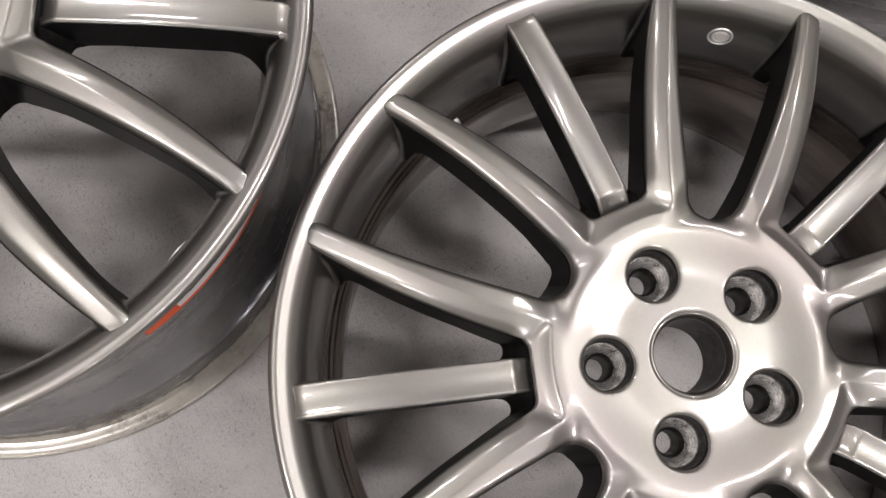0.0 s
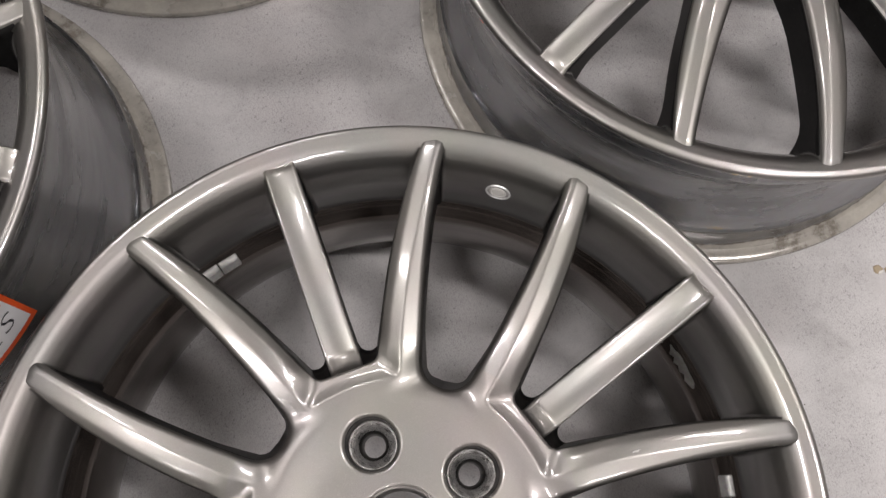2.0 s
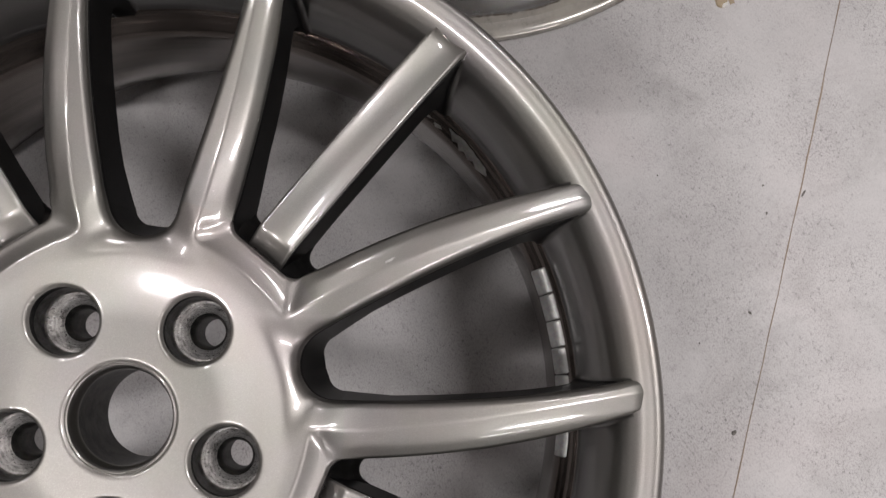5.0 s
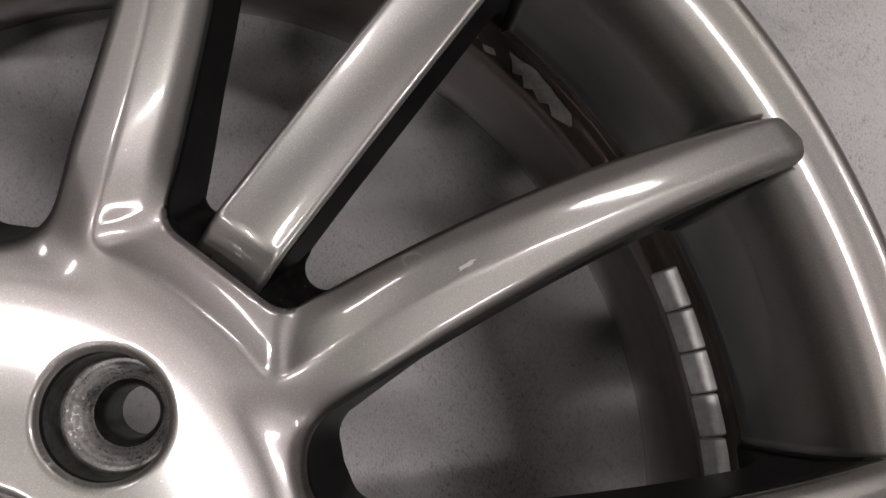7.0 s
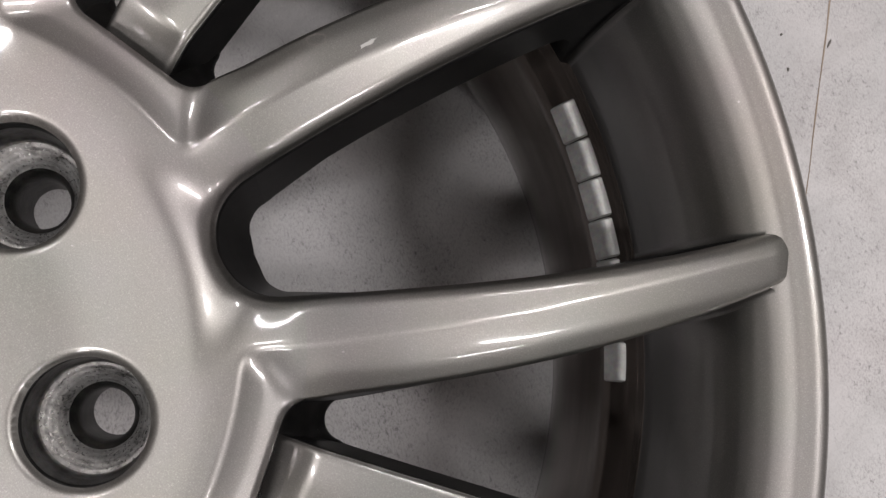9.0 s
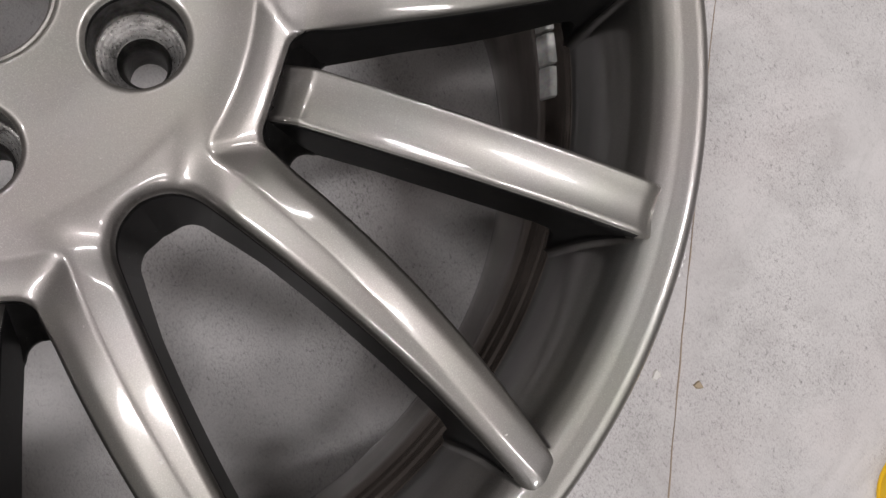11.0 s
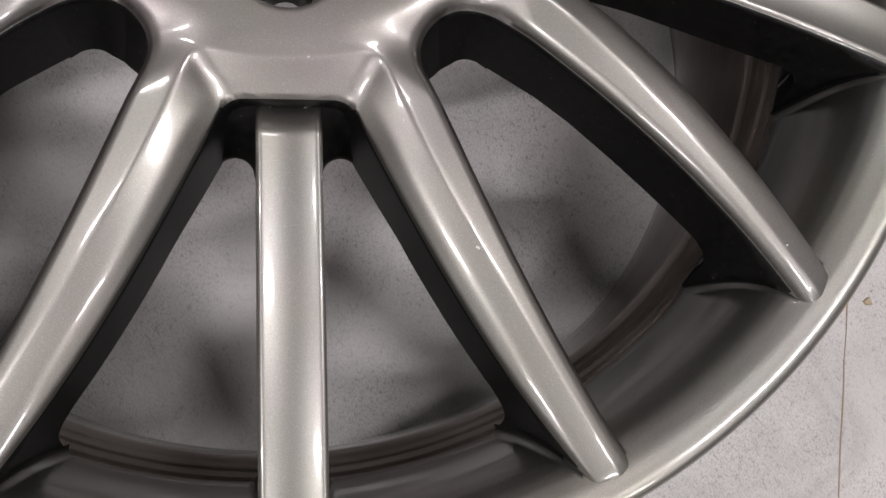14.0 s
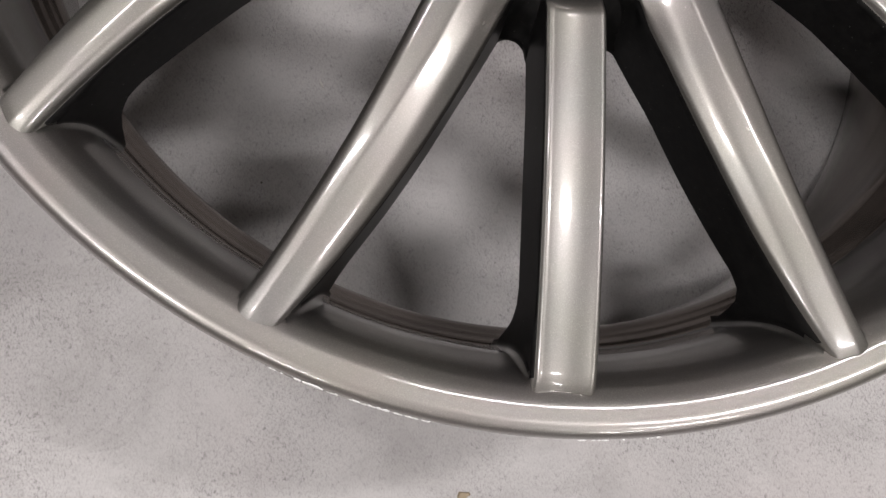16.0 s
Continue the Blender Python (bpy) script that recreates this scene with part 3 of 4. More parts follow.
def hub_sector():
    na, dr = 169, 1.0
    al = np.radians(np.linspace(-36, 36, na))
    rr = np.arange(26.0, 113.1, dr)
    nr = len(rr)
    R, A = np.meshgrid(rr, al, indexing="ij")
    X, Y = R * np.cos(A), R * np.sin(A)
    cx = (X[1:, 1:] + X[:-1, 1:] + X[1:, :-1] + X[:-1, :-1]) / 4
    cy = (Y[1:, 1:] + Y[:-1, 1:] + Y[1:, :-1] + Y[:-1, :-1]) / 4
    keep = outline(cx, cy) < 0
    pad = np.zeros((nr + 1, na + 1), bool)
    pad[1:-1, 1:-1] = keep
    pad[1:-1, 0], pad[1:-1, -1] = keep[:, 0], keep[:, -1]
    pad[-1, :] = pad[-2, :]
    count = pad[1:, 1:].astype(int) + pad[:-1, 1:] + pad[1:, :-1] + pad[:-1, :-1]
    edge = (count > 0) & (count < 4)
    seam = np.zeros_like(edge)
    seam[:, 0] = seam[:, -1] = True
    for _ in range(8):
        d = outline(X, Y)
        gx, gy = grad(outline, X, Y)
        g2 = np.maximum(gx * gx + gy * gy, 0.3)
        mx, my = -d * gx / g2, -d * gy / g2
        rx, ry = X / np.hypot(X, Y), Y / np.hypot(X, Y)
        along = mx * rx + my * ry
        mx, my = np.where(seam, along * rx, mx), np.where(seam, along * ry, my)
        X, Y = np.where(edge, X + mx * 0.9, X), np.where(edge, Y + my * 0.9, Y)
    Z = height(X, Y)
    N = normals_of(height, X, Y, 0.9)
    gx, gy = unit_grad(outline, X, Y)
    rad = np.hypot(X, Y)
    hole = np.maximum(LUG_R - np.hypot(X - LUG_AT, Y), BORE_R - rad) > -2.5
    draft = np.where(hole, 0.8, flank_draft(X, Y))
    back = np.where(hole, 208.0, 203.0)
    ids, walls, verts, normals, faces = {}, {}, [], [], []

    def vid(i, j):
        if (i, j) not in ids:
            ids[(i, j)] = len(verts)
            verts.append((X[i, j], Y[i, j], Z[i, j]))
            normals.append(N[i, j])
        return ids[(i, j)]

    def wall(i, j):
        if (i, j) not in walls:
            row = [vid(i, j)]
            for dep in WALL_ROWS:
                o = draft[i, j] * dep ** 1.3
                row.append(len(verts))
                verts.append((X[i, j] + gx[i, j] * o, Y[i, j] + gy[i, j] * o, Z[i, j] + (back[i, j] - Z[i, j]) * dep))
                normals.append(Vector((gx[i, j], gy[i, j], 0.15)).normalized())
            walls[(i, j)] = row
        return walls[(i, j)]

    for i, j in zip(*np.nonzero(keep)):
        faces.append((vid(i, j), vid(i + 1, j), vid(i + 1, j + 1), vid(i, j + 1)))
        for (a, b), (ni, nj) in ((((i, j), (i, j + 1)), (i - 1, j)), (((i + 1, j + 1), (i + 1, j)), (i + 1, j)), (((i + 1, j), (i, j)), (i, j - 1)), (((i, j + 1), (i + 1, j + 1)), (i, j + 1))):
            if nj < 0 or nj >= na - 1 or ni >= nr - 1:
                continue
            if ni >= 0 and keep[ni, nj]:
                continue
            wa, wb = wall(*a), wall(*b)
            for q in range(len(WALL_ROWS)):
                faces.append((wa[q], wb[q], wb[q + 1], wa[q + 1]))
    return np.array(verts) / 1000, faces, np.array([tuple(n) for n in normals])


FACE = {"hub": hub_sector(), "spoke_a": wide_strip(1), "spoke_b": wide_strip(-1), "spoke_c": thin_strip()}


def pocket_web():
    """Hollow slopes that close the two pockets beside the root of a thin spoke."""
    verts, faces = [], []
    steps = [(0.0, 233.5), (0.12, 230.5), (0.3, 226.5), (0.5, 221.5), (0.7, 215.5), (0.86, 209.5), (0.96, 208.0), (1.0, 206.0), (1.0, 204.5)]
    for side in (1, -1):
        rows = []
        for f, z in steps:
            row = []
            for j in range(15):
                q = j / 14
                a = math.pi * (1.5 - 0.851 * min(1, max(0, (j - 1) / 12)))
                ox, oy = 126.4 + 6.9 * math.cos(a), 19.5 + 6.9 * math.sin(a)
                if j == 0:
                    ox, oy = 132.0, 10.5
                if j == 14:
                    ox, oy = ox + 4.5, oy + 6.5
                ix, iy = 104.5, 5.0 + 21.0 * q
                row.append(len(verts))
                verts.append((ix + (ox - ix) * f, side * (iy + (oy - iy) * f), z))
            rows.append(row)
        for a, b in zip(rows, rows[1:]):
            for j in range(14):
                q = (a[j], a[j + 1], b[j + 1], b[j])
                faces.append(q if side > 0 else q[::-1])
    return np.array(verts) / 1000, faces


def turned(v, deg):
    a = radians(deg)
    c, s = math.cos(a), math.sin(a)
    return np.stack([v[:, 0] * c - v[:, 1] * s, v[:, 0] * s + v[:, 1] * c, v[:, 2]], 1)


def hub_mesh():
    """Five sectors joined at their seams."""
    v, f, n = FACE["hub"]
    at, vs, ns, fs = {}, [], [], []
    for k in range(5):
        tv, tn, index = turned(v, 72 * k), turned(n, 72 * k), []
        for p, q in zip(tv, tn):
            key = tuple(np.round(p * 20000).astype(int))
            if key not in at:
                at[key] = len(vs)
                vs.append(p)
                ns.append(q)
            index.append(at[key])
        for face in f:
            g = [index[i] for i in face]
            if len(set(g)) > 2:
                fs.append(tuple(dict.fromkeys(g)))
    return vs, fs, ns


def shade_flanks(ob, silver=()):
    """Silver stays on the front; steep flanks go near-black, their shade put into the colour."""
    ob.data.materials.append(FLANK_SHADE)
    ob.data.materials.append(DISH_SHADE)
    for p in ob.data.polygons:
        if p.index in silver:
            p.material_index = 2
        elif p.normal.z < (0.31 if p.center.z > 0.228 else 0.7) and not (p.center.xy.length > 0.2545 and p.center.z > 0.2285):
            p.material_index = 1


SEAT = [(0.0172, 0.2322), (0.0171, 0.2285), (0.0168, 0.2235), (0.0164, 0.2215), (0.0158, 0.2204), (0.0151, 0.2198), (0.0146, 0.2188), (0.0138, 0.2176), (0.0128, 0.2160),
        (0.0118, 0.2143), (0.0108, 0.2125), (0.0100, 0.2110), (0.0096, 0.2104), (0.0090, 0.2092), (0.0084, 0.2080), (0.0079, 0.2060), (0.0077, 0.2030), (0.0077, 0.1880)]


def make_wheel(extra):
    wheel = new("alloy_wheel")
    z = extra
    prof = rim_profile(extra)
    v, f = revolve(prof + prof[:1], 240)
    rim = mesh_object("rim", v, f, PAINT, wheel, sharp=38)
    rim.data.materials.append(BARREL)
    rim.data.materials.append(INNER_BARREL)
    n, top = len(prof), max(range(len(prof)), key=lambda i: prof[i][1])
    rim.data.materials.append(shaded_dish_material(extra))
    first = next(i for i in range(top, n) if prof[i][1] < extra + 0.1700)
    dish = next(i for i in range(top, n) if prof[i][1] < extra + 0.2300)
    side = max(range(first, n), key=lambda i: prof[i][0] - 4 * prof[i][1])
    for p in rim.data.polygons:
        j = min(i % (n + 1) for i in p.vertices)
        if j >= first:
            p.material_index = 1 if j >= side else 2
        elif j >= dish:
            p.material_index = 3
    v, f, nn = hub_mesh()
    hub = mesh_object("hub", v, f, PAINT, wheel, normals=nn)
    hub.matrix_basis = pose(0, 0, z, 0, 0, 120)
    shade_flanks(hub)
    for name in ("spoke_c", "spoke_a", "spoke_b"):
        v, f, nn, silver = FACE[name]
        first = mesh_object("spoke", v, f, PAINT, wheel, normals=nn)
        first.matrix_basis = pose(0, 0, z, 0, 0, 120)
        shade_flanks(first, set(silver))
        for k in range(1, 5):
            ob = first.copy()
            scene.collection.objects.link(ob)
            ob.matrix_basis = pose(0, 0, z, 0, 0, 120 + 72 * k)
    v, f = pocket_web()
    # the pocket's black is its shade, put into the colour
    web = mesh_object("pocket_web", v, f, FLANK_SHADE, wheel, "black pocket beside a thin spoke", sharp=60)
    for k in range(5):
        ob = web if k == 0 else web.copy()
        if k:
            scene.collection.objects.link(ob)
        ob.matrix_basis = pose(0, 0, z, 0, 0, 120 + 72 * k)
    v, f = revolve(SEAT, 48)
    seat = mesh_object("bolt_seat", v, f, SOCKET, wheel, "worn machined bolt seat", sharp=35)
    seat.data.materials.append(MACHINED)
    seat.data.materials.append(BORE_DARK)
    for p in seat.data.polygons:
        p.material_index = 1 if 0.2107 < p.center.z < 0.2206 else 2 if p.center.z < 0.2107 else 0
    for k in range(5):
        a = radians(120 + 72 * k)
        ob = seat if k == 0 else seat.copy()
        if k:
            scene.collection.objects.link(ob)
        ob.matrix_basis = pose(0.05715 * math.cos(a), 0.05715 * math.sin(a), z)
    v, f = revolve([(0.0283, 0.2352), (0.0280, 0.2362), (0.0272, 0.2366), (0.0265, 0.2362), (0.0262, 0.2345), (0.0258, 0.2315), (0.0246, 0.2300), (0.0243, 0.2270), (0.0243, 0.1850), (0.0300, 0.1850), (0.0300, 0.2050)], 72)
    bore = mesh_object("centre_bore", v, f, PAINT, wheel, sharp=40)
    bore.data.materials.append(BORE_DARK)
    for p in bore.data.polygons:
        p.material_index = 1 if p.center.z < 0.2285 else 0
    bore.location.z = z
    return wheel


def make_valve_hole(wheel, extra):
    """Drilled valve hole in the dish between two wide spokes."""
    v, f = revolve([(0.0098, -0.0004), (0.0094, 0.0006), (0.0086, 0.0008), (0.0080, 0.0003), (0.0078, -0.0020), (0.0076, -0.0035), (0.0, -0.0040)], 40)
    ob = mesh_object("valve_hole", v, f, RAW, wheel, "bare metal drilled valve hole", sharp=40)
    # Pale disc stands in for the bright background seen through the hole
    plug = mesh_object("plug", *revolve([(0.0064, 0.0002), (0.0062, 0.0007), (0.0056, 0.0009), (0.0050, 0.0006), (0.0048, 0.0002), (0.0044, 0.0007), (0.0, 0.0008)], 32), PALE, ob, "pale grey plug in the valve hole")
    mesh_object("hole_wall", *revolve([(0.0088, 0.0003), (0.0060, 0.0003)], 32), MACHINED, ob)
    plug.data.polygons.foreach_set("use_smooth", [False] * len(plug.data.polygons))
    ob.matrix_basis = pose(0, 0, 0, 0, 0, 84) @ pose(0.2449, 0, 0.2030 + extra) @ pose(0, 0, 0, 0, -81, 0)
    return ob


FRONT, REAR = 0.0, 0.0555
wheel = make_wheel(FRONT)
make_valve_hole(wheel, FRONT)
tagged(wheel, "silver fifteen-spoke alloy wheel lying face up on concrete", "wheel", "alloy wheels")
wheel_top = copy_thing(wheel, pose(0.1925, 0.5504, 0, 0, 0, -244.1))
wheel_left = make_wheel(REAR)
make_valve_hole(wheel_left, REAR)
tagged(wheel_left, "wide silver fifteen-spoke alloy wheel with a handwritten label", "wheel", "alloy wheels")
wheel_left.matrix_basis = pose(-0.5382, 0.1624, 0, 0, 0, -116.7)
wheel_far = copy_thing(wheel_left, pose(-0.380, 0.710, 0, 0, 0, 20))


# ---- small things on the wheels ----
def weight_bm():
    """One adhesive balance weight: a bent slab with a chamfered edge."""
    side = [(0.0027, -0.0058), (-0.0016, -0.0058), (-0.0027, -0.0049), (-0.0029, 0.0008), (-0.0027, 0.0022), (-0.0004, 0.0054), (0.0006, 0.0060), (0.0027, 0.0062)]
    bm = bmesh.new()
    rows = []
    for y, inset in ((-0.0078, 0.0008), (-0.0071, 0.0), (0.0071, 0.0), (0.0078, 0.0008)):
        rows.append([bm.verts.new((max(px, px + inset) if px < 0 else px, y, pz * (1 - inset * 60))) for px, pz in side])
    for a, b in zip(rows, rows[1:]):
        for k in range(len(side)):
            n = (k + 1) % len(side)
            bm.faces.new((a[k], a[n], b[n], b[k]))
    bm.faces.new(rows[0][::-1])
    bm.faces.new(rows[-1])
    bmesh.ops.recalc_face_normals(bm, faces=bm.faces[:])
    return bm


WEIGHT_MESH = None


def balance_weight(wheel, angle, z, extra, tilt=0.0):
    global WEIGHT_MESH
    if WEIGHT_MESH is None:
        ob = part("balance_weight", weight_bm(), WEIGHT, wheel, "grey adhesive balance weight", smooth=True, sharp=30)
        WEIGHT_MESH = ob.data
    else:
        ob = new("balance_weight", WEIGHT_MESH)
        ob.parent = wheel
        tagged(ob, "grey adhesive balance weight")
    ob.matrix_basis = pose(0, 0, 0, 0, 0, angle) @ pose(0.2352, 0, z + extra, tilt, 31, 0)


for i in range(7):
    balance_weight(wheel, 16.7 - 3.95 * i, 0.1582 - 0.0004 * i, FRONT, random.uniform(-2.5, 2.5))
for i in range(2):
    balance_weight(wheel, 139.0 - 3.95 * i, 0.1590 - 0.0010 * i, FRONT, 2)


def blob(n, size, seed, ragged=0.35, thick=0.0004, stretch=1.0):
    """A small flat flake with a ragged outline and a domed top."""
    rng = random.Random(seed)
    bm = bmesh.new()
    top = bm.verts.new((0, 0, thick))
    low, mid = [], []
    for i in range(n):
        a = 2 * math.pi * i / n
        q = size * (1 - ragged * rng.random())
        low.append(bm.verts.new((q * math.cos(a) * stretch, q * math.sin(a), 0)))
        mid.append(bm.verts.new((0.75 * q * math.cos(a) * stretch, 0.75 * q * math.sin(a), thick * rng.uniform(0.6, 1.1))))
    for i in range(n):
        k = (i + 1) % n
        bm.faces.new((low[i], low[k], mid[k], mid[i]))
        bm.faces.new((mid[i], mid[k], top))
    return bm


def lip_chips(wheel, start, end, count, seed, material, label):
    """Ragged bare spots along the outer edge of the lip, as one worn patch."""
    rng = random.Random(seed)
    bm = bmesh.new()
    for i in range(count):
        a = start + (end - start) * rng.random()
        down = rng.uniform(0.1, 1.0)
        m = pose(0, 0, 0, 0, 0, a) @ pose(0.27455 + 0.0002 * down, 0, 0.2356 - 0.0030 * down) @ pose(0, 0, 0, 0, 50 + 28 * down, 0) @ pose(0, 0, 0.0, 0, 0, 90)
        piece = blob(9, rng.uniform(0.0003, 0.0010), seed * 100 + i, 0.5, 0.00025, rng.uniform(1, 2.4))
        piece.transform(m)
        tmp = bpy.data.meshes.new("tmp")
        piece.to_mesh(tmp)
        piece.free()
        bm.from_mesh(tmp)
        bpy.data.meshes.remove(tmp)
    return tagged(part("kerb_scuff", bm, material, wheel), label, kind="stuff")


lip_chips(wheel, -118, -105.5, 46, 3, RAW, "bare scuffed metal along the wheel lip")
lip_chips(wheel, -95, -88, 8, 4, RAW, "bare scuffed metal along the wheel lip")
lip_chips(wheel, -28.5, -26.5, 6, 5, RAW, "bare scuffed metal along the wheel lip")
lip_chips(wheel_top, 152.6, 155.8, 7, 6, CHIP, "brown chip on the wheel lip")


def strip_patch(points, r_of, z_of):
    """A ribbon bent round the inside of the barrel: (angle, half height) pairs."""
    bm = bmesh.new()
    rows = []
    for a, hz, dz in points:
        ca, sa = math.cos(radians(a)), math.sin(radians(a))
        z = z_of + dz
        rows.append([bm.verts.new((r_of(z - hz) * ca, r_of(z - hz) * sa, z - hz)), bm.verts.new((r_of(z + hz) * ca, r_of(z + hz) * sa, z + hz))])
    for a, b in zip(rows, rows[1:]):
        bm.faces.new((a[0], b[0], b[1], a[1]))
    return bm


def inner_radius(z):
    prof = [q for q in rim_profile(0.0) if q[0] < 0.2425 and q[1] > 0.13 and q[1] < 0.1760 and q[0] > 0.2305][:20]
    return float(np.interp(z, [p[1] for p in prof][::-1], [p[0] for p in prof][::-1])) - 0.0006


part("adhesive_residue", strip_patch([(34.4, 0.0006, 0.0), (35.2, 0.0024, 0.0005), (36.4, 0.0034, 0.0), (37.4, 0.0022, 0.0012), (38.2, 0.0038, 0.0004), (39.4, 0.0030, 0.0014), (40.2, 0.0044, 0.0008), (41.0, 0.0026, 0.0022), (41.9, 0.0030, 0.0006), (42.7, 0.0010, 0.0024), (43.3, 0.0004, 0.003)], inner_radius, 0.1585), RESIDUE, wheel, "pale torn adhesive residue inside the barrel")
part("adhesive_residue", strip_patch([(44.2, 0.0003, 0.0), (44.7, 0.0014, 0.0003), (45.3, 0.0012, -0.0004), (45.8, 0.0003, 0.0)], inner_radius, 0.1570), RESIDUE, wheel, "pale torn adhesive residue inside the barrel")
part("adhesive_residue", strip_patch([(46.4, 0.0002, 0.0), (46.8, 0.0010, 0.0003), (47.2, 0.0008, -0.0004), (47.6, 0.0002, 0.0)], inner_radius, 0.1580), RESIDUE, wheel, "pale torn adhesive residue inside the barrel")


def face_mark(x, y, size, stretch, turn, seed, material, label, thick=0.0003, wide=True):
    """A flake lying on the painted face at a place of the plan."""
    r, a = math.hypot(x, y) * 1000, math.degrees(math.atan2(y, x))
    k = round((120 - a) / 72)
    al = radians(a - (120 - 72 * k))
    lx, ly = r * math.cos(al), r * math.sin(al)
    f = height if wide else thin_height
    z = float(f(np.array(lx), np.array(ly))) / 1000
    n = normals_of(f, np.array([lx]), np.array([ly]))[0]
    n = turned(np.array([n]), 120 - 72 * k)[0]
    q = Vector((0, 0, 1)).rotation_difference(Vector(n)).to_matrix().to_4x4()
    bm = blob(14, size, seed, 0.45, thick, stretch)
    bm.transform(Matrix.Translation((x, y, z + FRONT - 0.00005)) @ q @ pose(0, 0, 0, 0, 0, turn))
    return part("paint_chip", bm, material, wheel, label)


face_mark(0.1378, 0.0738, 0.0009, 4.2, 29, 21, DULL_CHIP, "pale chip in the silver paint")
face_mark(-0.0490, -0.1251, 0.0006, 1.8, 60, 22, GRIT, "dark chip in the silver paint")


def water_mark(x, y, radius, seed):
    """Faint dried ring left on the painted face."""
    rng = random.Random(seed)
    k = round((120 - math.degrees(math.atan2(y, x))) / 72)
    bm = bmesh.new()
    rows = []
    for i in range(28):
        b = 2 * math.pi * i / 28
        q = radius * (1 + rng.uniform(-0.12, 0.12)) * (1.25 if abs(math.cos(b)) > 0.7 else 1.0)
        row = []
        for w in (-0.00014, 0.0, 0.00014):
            px, py = x + (q + w) * math.cos(b), y + (q + w) * math.sin(b)
            al = math.atan2(py, px) - radians(120 - 72 * k)
            z = float(height(np.array(math.hypot(px, py) * 1000 * math.cos(al)), np.array(math.hypot(px, py) * 1000 * math.sin(al)))) / 1000
            row.append(bm.verts.new((px, py, z + FRONT + (0.00006 if w == 0 else 0.00002))))
        rows.append(row)
    for a, b in zip(rows, rows[1:] + rows[:1]):
        for j in (0, 1):
            bm.faces.new((a[j], a[j + 1], b[j + 1], b[j]))
    return part("water_mark", bm, STAIN, wheel, "faint dried ring on the silver paint", smooth=True)


STAIN = mat("dried_stain", (0.2, 0.18, 0.165), 0.4)[0]
water_mark(0.1235, 0.0768, 0.0021, 61)
face_mark(0.0449, -0.1668, 0.0006, 2.2, -40, 23, PALE, "pale chip in the silver paint")
face_mark(0.1616, -0.1784, 0.0004, 2.0, 10, 24, PALE, "pale chip in the silver paint")


# ---- label on the wide wheel ----
def bent_patch(extra, lift, a0, a1, z0, z1, n=28):
    """A patch that lies on the barrel's outside."""
    bm = bmesh.new()
    rows = []
    for i in range(n + 1):
        a = radians(a0 + (a1 - a0) * i / n)
        row = []
        for j in range(9):
            z = z0 + (z1 - z0) * j / 8
            r = barrel_radius(z, extra) + lift
            row.append(bm.verts.new((r * math.cos(a), r * math.sin(a), z)))
        rows.append(row)
    for a, b in zip(rows, rows[1:]):
        for j in range(8):
            bm.faces.new((a[j], b[j], b[j + 1], a[j + 1]))
    return bm


def sticker(wheel, extra, a0, a1, z0, z1, written):
    base = part("label_sticker", bent_patch(extra, 0.0005, a0, a1, z0, z1), ORANGE, wheel, "white label with an orange border" if written else "orange label", smooth=True)
    if not written:
        return base
    part("label_field", bent_patch(extra, 0.0008, a0 + 7.2, a1 - 1.0, z0 + 0.0075, z1 - 0.004), LABEL, base, "white writing field", smooth=True)
    part("mark", bent_patch(extra, 0.0011, a1 - 3.0, a1 - 1.6, z1 - 0.012, z1 - 0.0075, 6), PINK, base, "small pale red print")
    for i, (d, w) in enumerate(((1.2, 0.9), (2.6, 1.1), (4.3, 0.8), (5.5, 1.0))):
        part("print", bent_patch(extra, 0.0009, a0 + d, a0 + d + w, z0 + 0.022, z0 + 0.046, 4), LABEL, base, "white print on orange")
    joined = bmesh.new()
    word = "SALES"
    for i, ch in enumerate(word):
        cu = bpy.data.curves.new("letter", "FONT")
        cu.body, cu.size, cu.align_x, cu.align_y, cu.shear = ch, 0.034, "CENTER", "CENTER", 0.22
        cu.resolution_u, cu.offset = 3, -0.0006
        tmp = bpy.data.objects.new("letter", cu)
        me = bpy.data.meshes.new_from_object(tmp)
        me.transform(pose(0, 0, 0, 0, 0, random.uniform(-10, 6)) @ Matrix.Diagonal((0.9, 1.0, 1.0, 1.0)))
        at, mid = a0 + 9.0 + (a1 - a0 - 11.0) * (i + 0.45) / len(word), z0 + 0.031 + random.uniform(-0.003, 0.003)
        for v in me.vertices:
            z = mid + v.co.y
            r = barrel_radius(z, extra) + 0.0013
            a = radians(at) + v.co.x / r
            v.co = (r * math.cos(a), r * math.sin(a), z)
        joined.from_mesh(me)
        bpy.data.objects.remove(tmp)
        bpy.data.curves.remove(cu)
        bpy.data.meshes.remove(me)
    part("writing", joined, INK, base, "handwritten black marker word")
    return base


PINK = mat("pale_red_print", (0.75, 0.4, 0.36), 0.5)[0]
sticker(wheel_left, REAR, 70.4, 103.2, 0.1490, 0.2200, True)
sticker(wheel_top, FRONT, 78.0, 103.4, 0.1850, 0.2130, False)


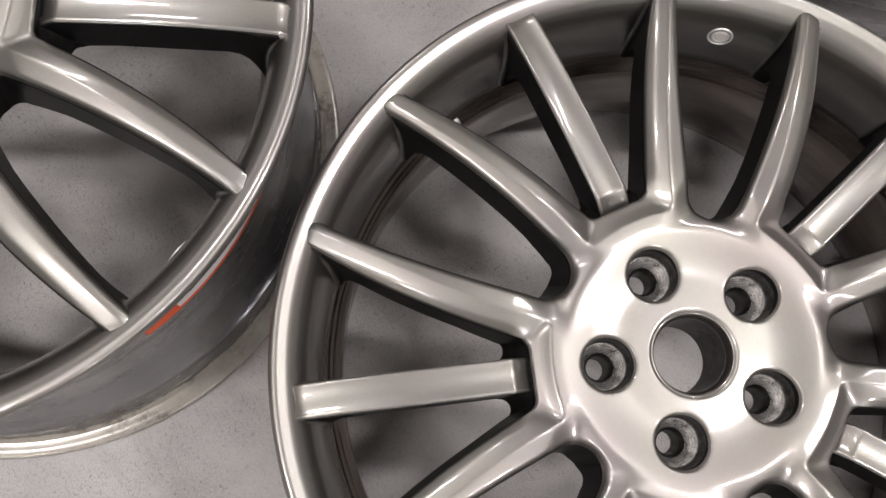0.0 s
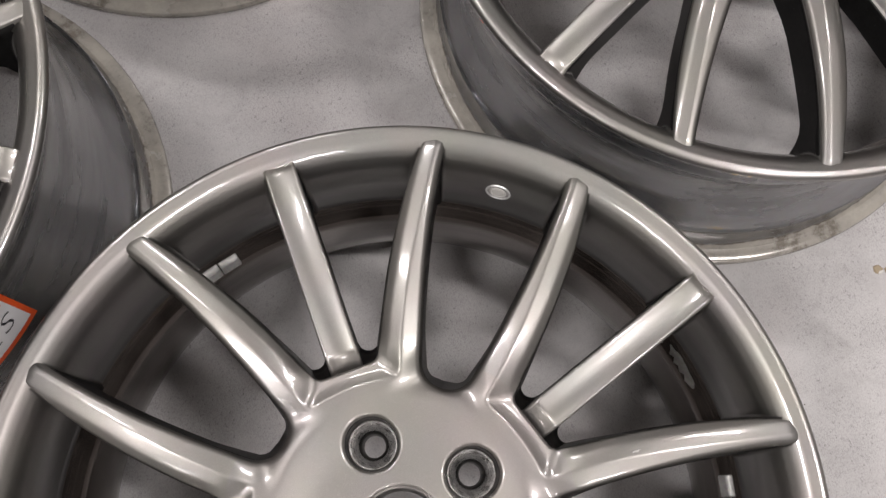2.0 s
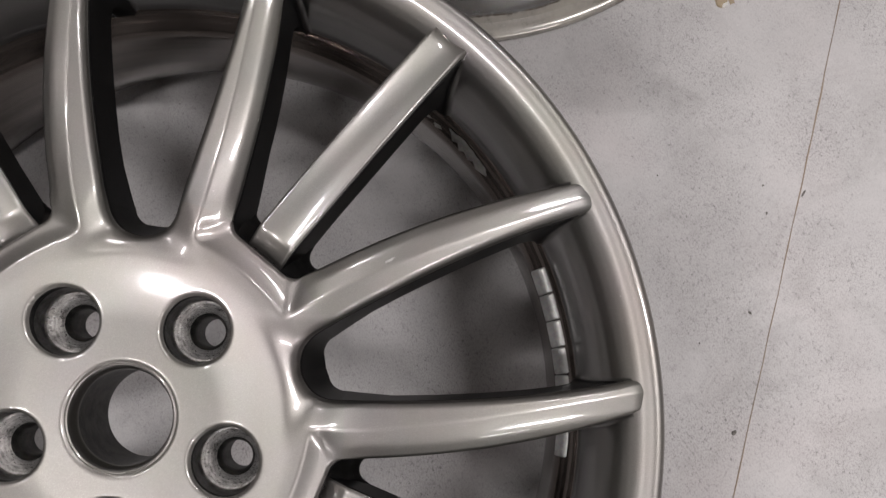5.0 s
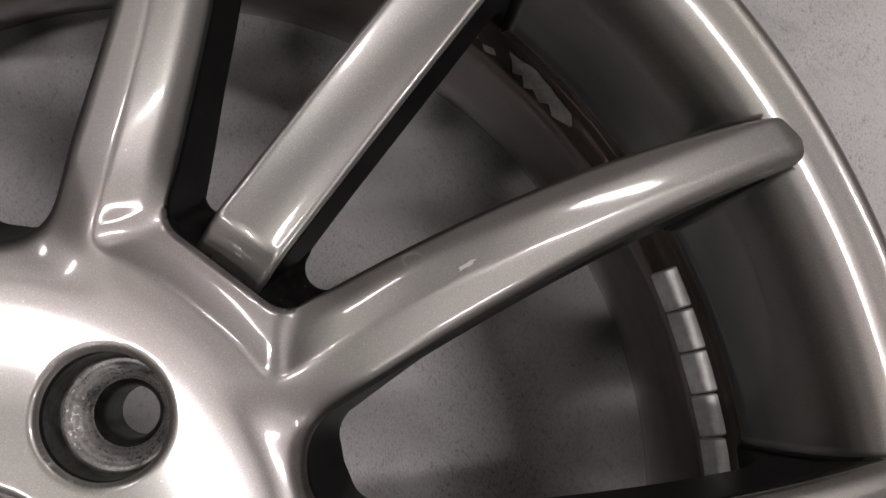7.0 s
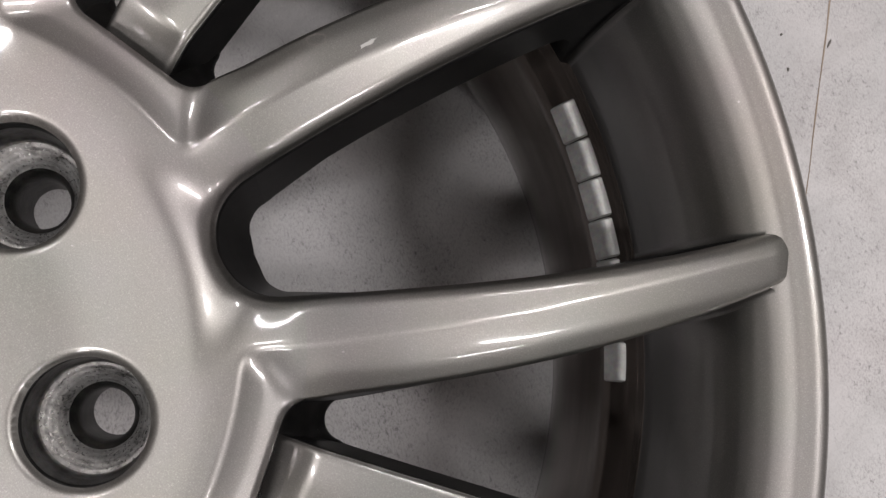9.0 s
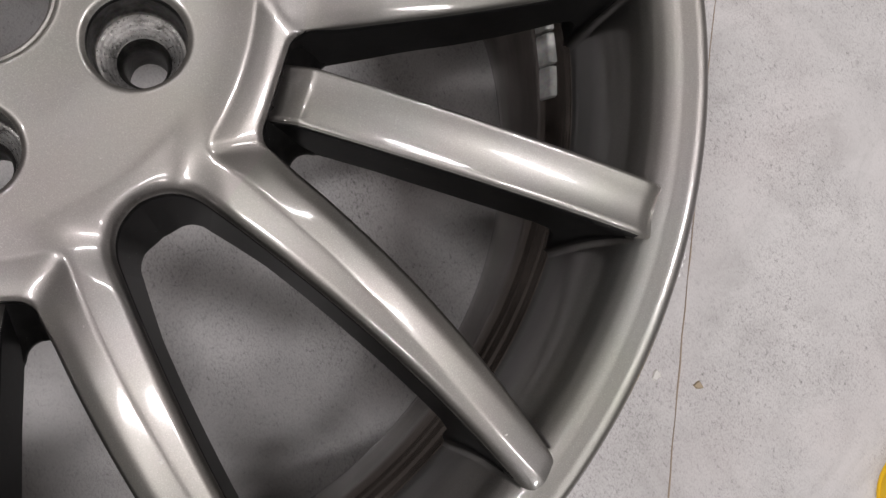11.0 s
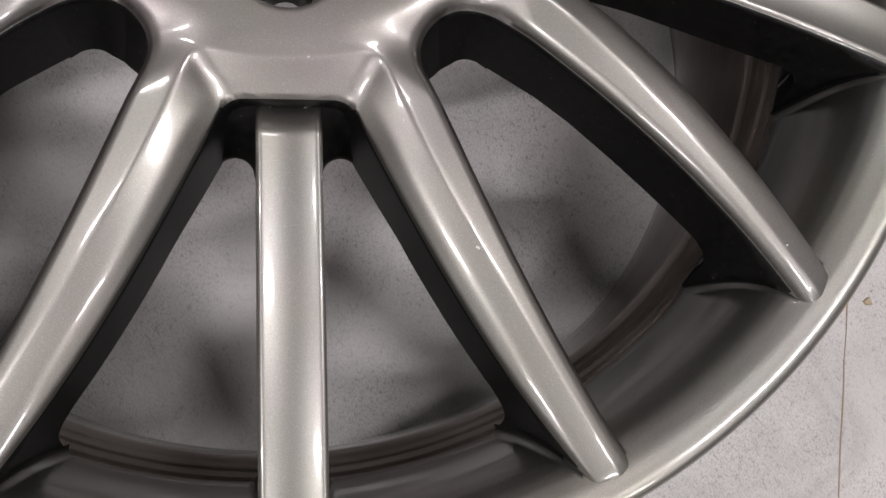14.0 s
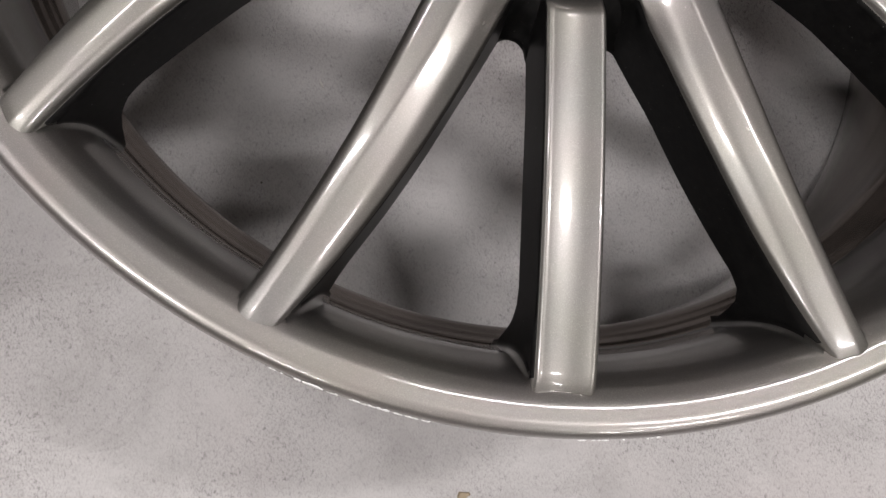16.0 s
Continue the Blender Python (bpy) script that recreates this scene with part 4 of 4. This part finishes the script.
# ---- floor: joint, grit and a yellow cap ----
def floor_joint():
    """Narrow rusty joint that crosses the slab, with an uneven edge."""
    rng = random.Random(8)
    bm = bmesh.new()
    prev = None
    n = 260
    for i in range(n + 1):
        y = -2.2 + 4.6 * i / n
        x = 0.4085 + 0.2946 * y + 0.0012 * math.sin(y * 9) + rng.uniform(-0.0004, 0.0004)
        w = 0.00025 + 0.00045 * rng.random()
        row = [bm.verts.new((x - w, y, 0.0002)), bm.verts.new((x, y, 0.0007)), bm.verts.new((x + w, y, 0.0002))]
        if prev:
            bm.faces.new((prev[0], prev[1], row[1], row[0]))
            bm.faces.new((prev[1], prev[2], row[2], row[1]))
        prev = row
    tagged(part("floor_joint", bm, SEAM, None), "thin rusty brown joint across the concrete floor", "joint", kind="structure")


floor_joint()


def debris(name, x, y, size, seed, material, label, stretch=1.0, turn=0.0, thick=0.0012):
    ob = part(name, blob(11, size, seed, 0.5, thick, stretch), material, None)
    ob.matrix_basis = pose(x, y, 0.0002, 0, 0, turn)
    tagged(ob, label, "debris", "grit on the floor")
    return ob


GRIT_AT = [(0.340, 0.161, 0.0009, 1.0), (0.423, 0.150, 0.0010, 1.4), (0.424, 0.128, 0.0012, 1.6), (0.405, 0.050, 0.0014, 1.7), (0.364, 0.028, 0.0010, 1.0), (0.455, 0.143, 0.0011, 3.5), (0.494, 0.408, 0.0011, 1.2), (0.492, 0.454, 0.0011, 1.2), (-0.143, -0.128, 0.0008, 1.3)]
debris("chip", 0.4005, 0.3015, 0.0050, 31, CHIP, "brown chip of glue stuck to the concrete", 1.2, 20)
debris("chip", 0.4095, 0.3030, 0.0032, 32, CHIP, "brown chip of glue stuck to the concrete", 1.6, 60)
debris("chip", 0.4035, 0.2995, 0.0026, 38, PALE, "small pale chip stuck to the concrete", 1.6, 60)
debris("chip", 0.5005, 0.3917, 0.0058, 33, CHIP, "brown chip of glue stuck to the concrete", 1.0, 10)
debris("chip", 0.3351, -0.1875, 0.0042, 34, PALE, "small pale chip stuck to the concrete", 1.3, 70)
debris("chip", 0.3637, -0.1993, 0.0040, 35, CHIP, "brown chip of glue stuck to the concrete", 1.1, 0)
debris("chip", -0.0297, -0.3218, 0.0036, 36, CHIP, "brown chip of glue stuck to the concrete", 1.4, 30)
debris("sliver", -0.1045, -0.0660, 0.0012, 37, PALE, "pale sliver of swarf under the wheel", 4.0, 110)
debris("grit_speck", 0.3860, -0.0409, 0.0022, 39, GRIT, "dark speck of grit on the concrete", 1.2, 40)
for i, (gx, gy, size, st) in enumerate(GRIT_AT):
    debris("grit_speck", gx, gy, size, 50 + i, GRIT, "dark speck of grit on the concrete", st, 47 * i, 0.0006)


def yellow_cap():
    prof = [(0.0, 0.0190), (0.0180, 0.0188), (0.0268, 0.0178), (0.0312, 0.0156), (0.0338, 0.0115), (0.0348, 0.0065), (0.0350, 0.0018), (0.0350, 0.0)]
    v, f = revolve(prof[::-1], 72)
    base = new("plastic_cap")
    base.location = (0.5165, -0.301, 0.0)
    tagged(base, "round yellow plastic cap lying on the concrete", "cap")
    mesh_object("cap_body", v, f, YELLOW, base, sharp=50)
    v, f = revolve([(0.0358, 0.0), (0.0358, 0.0022), (0.0352, 0.0028), (0.0344, 0.0026)], 72)
    mesh_object("rim_ring", v, f, YELLOW, base, sharp=50)


yellow_cap()
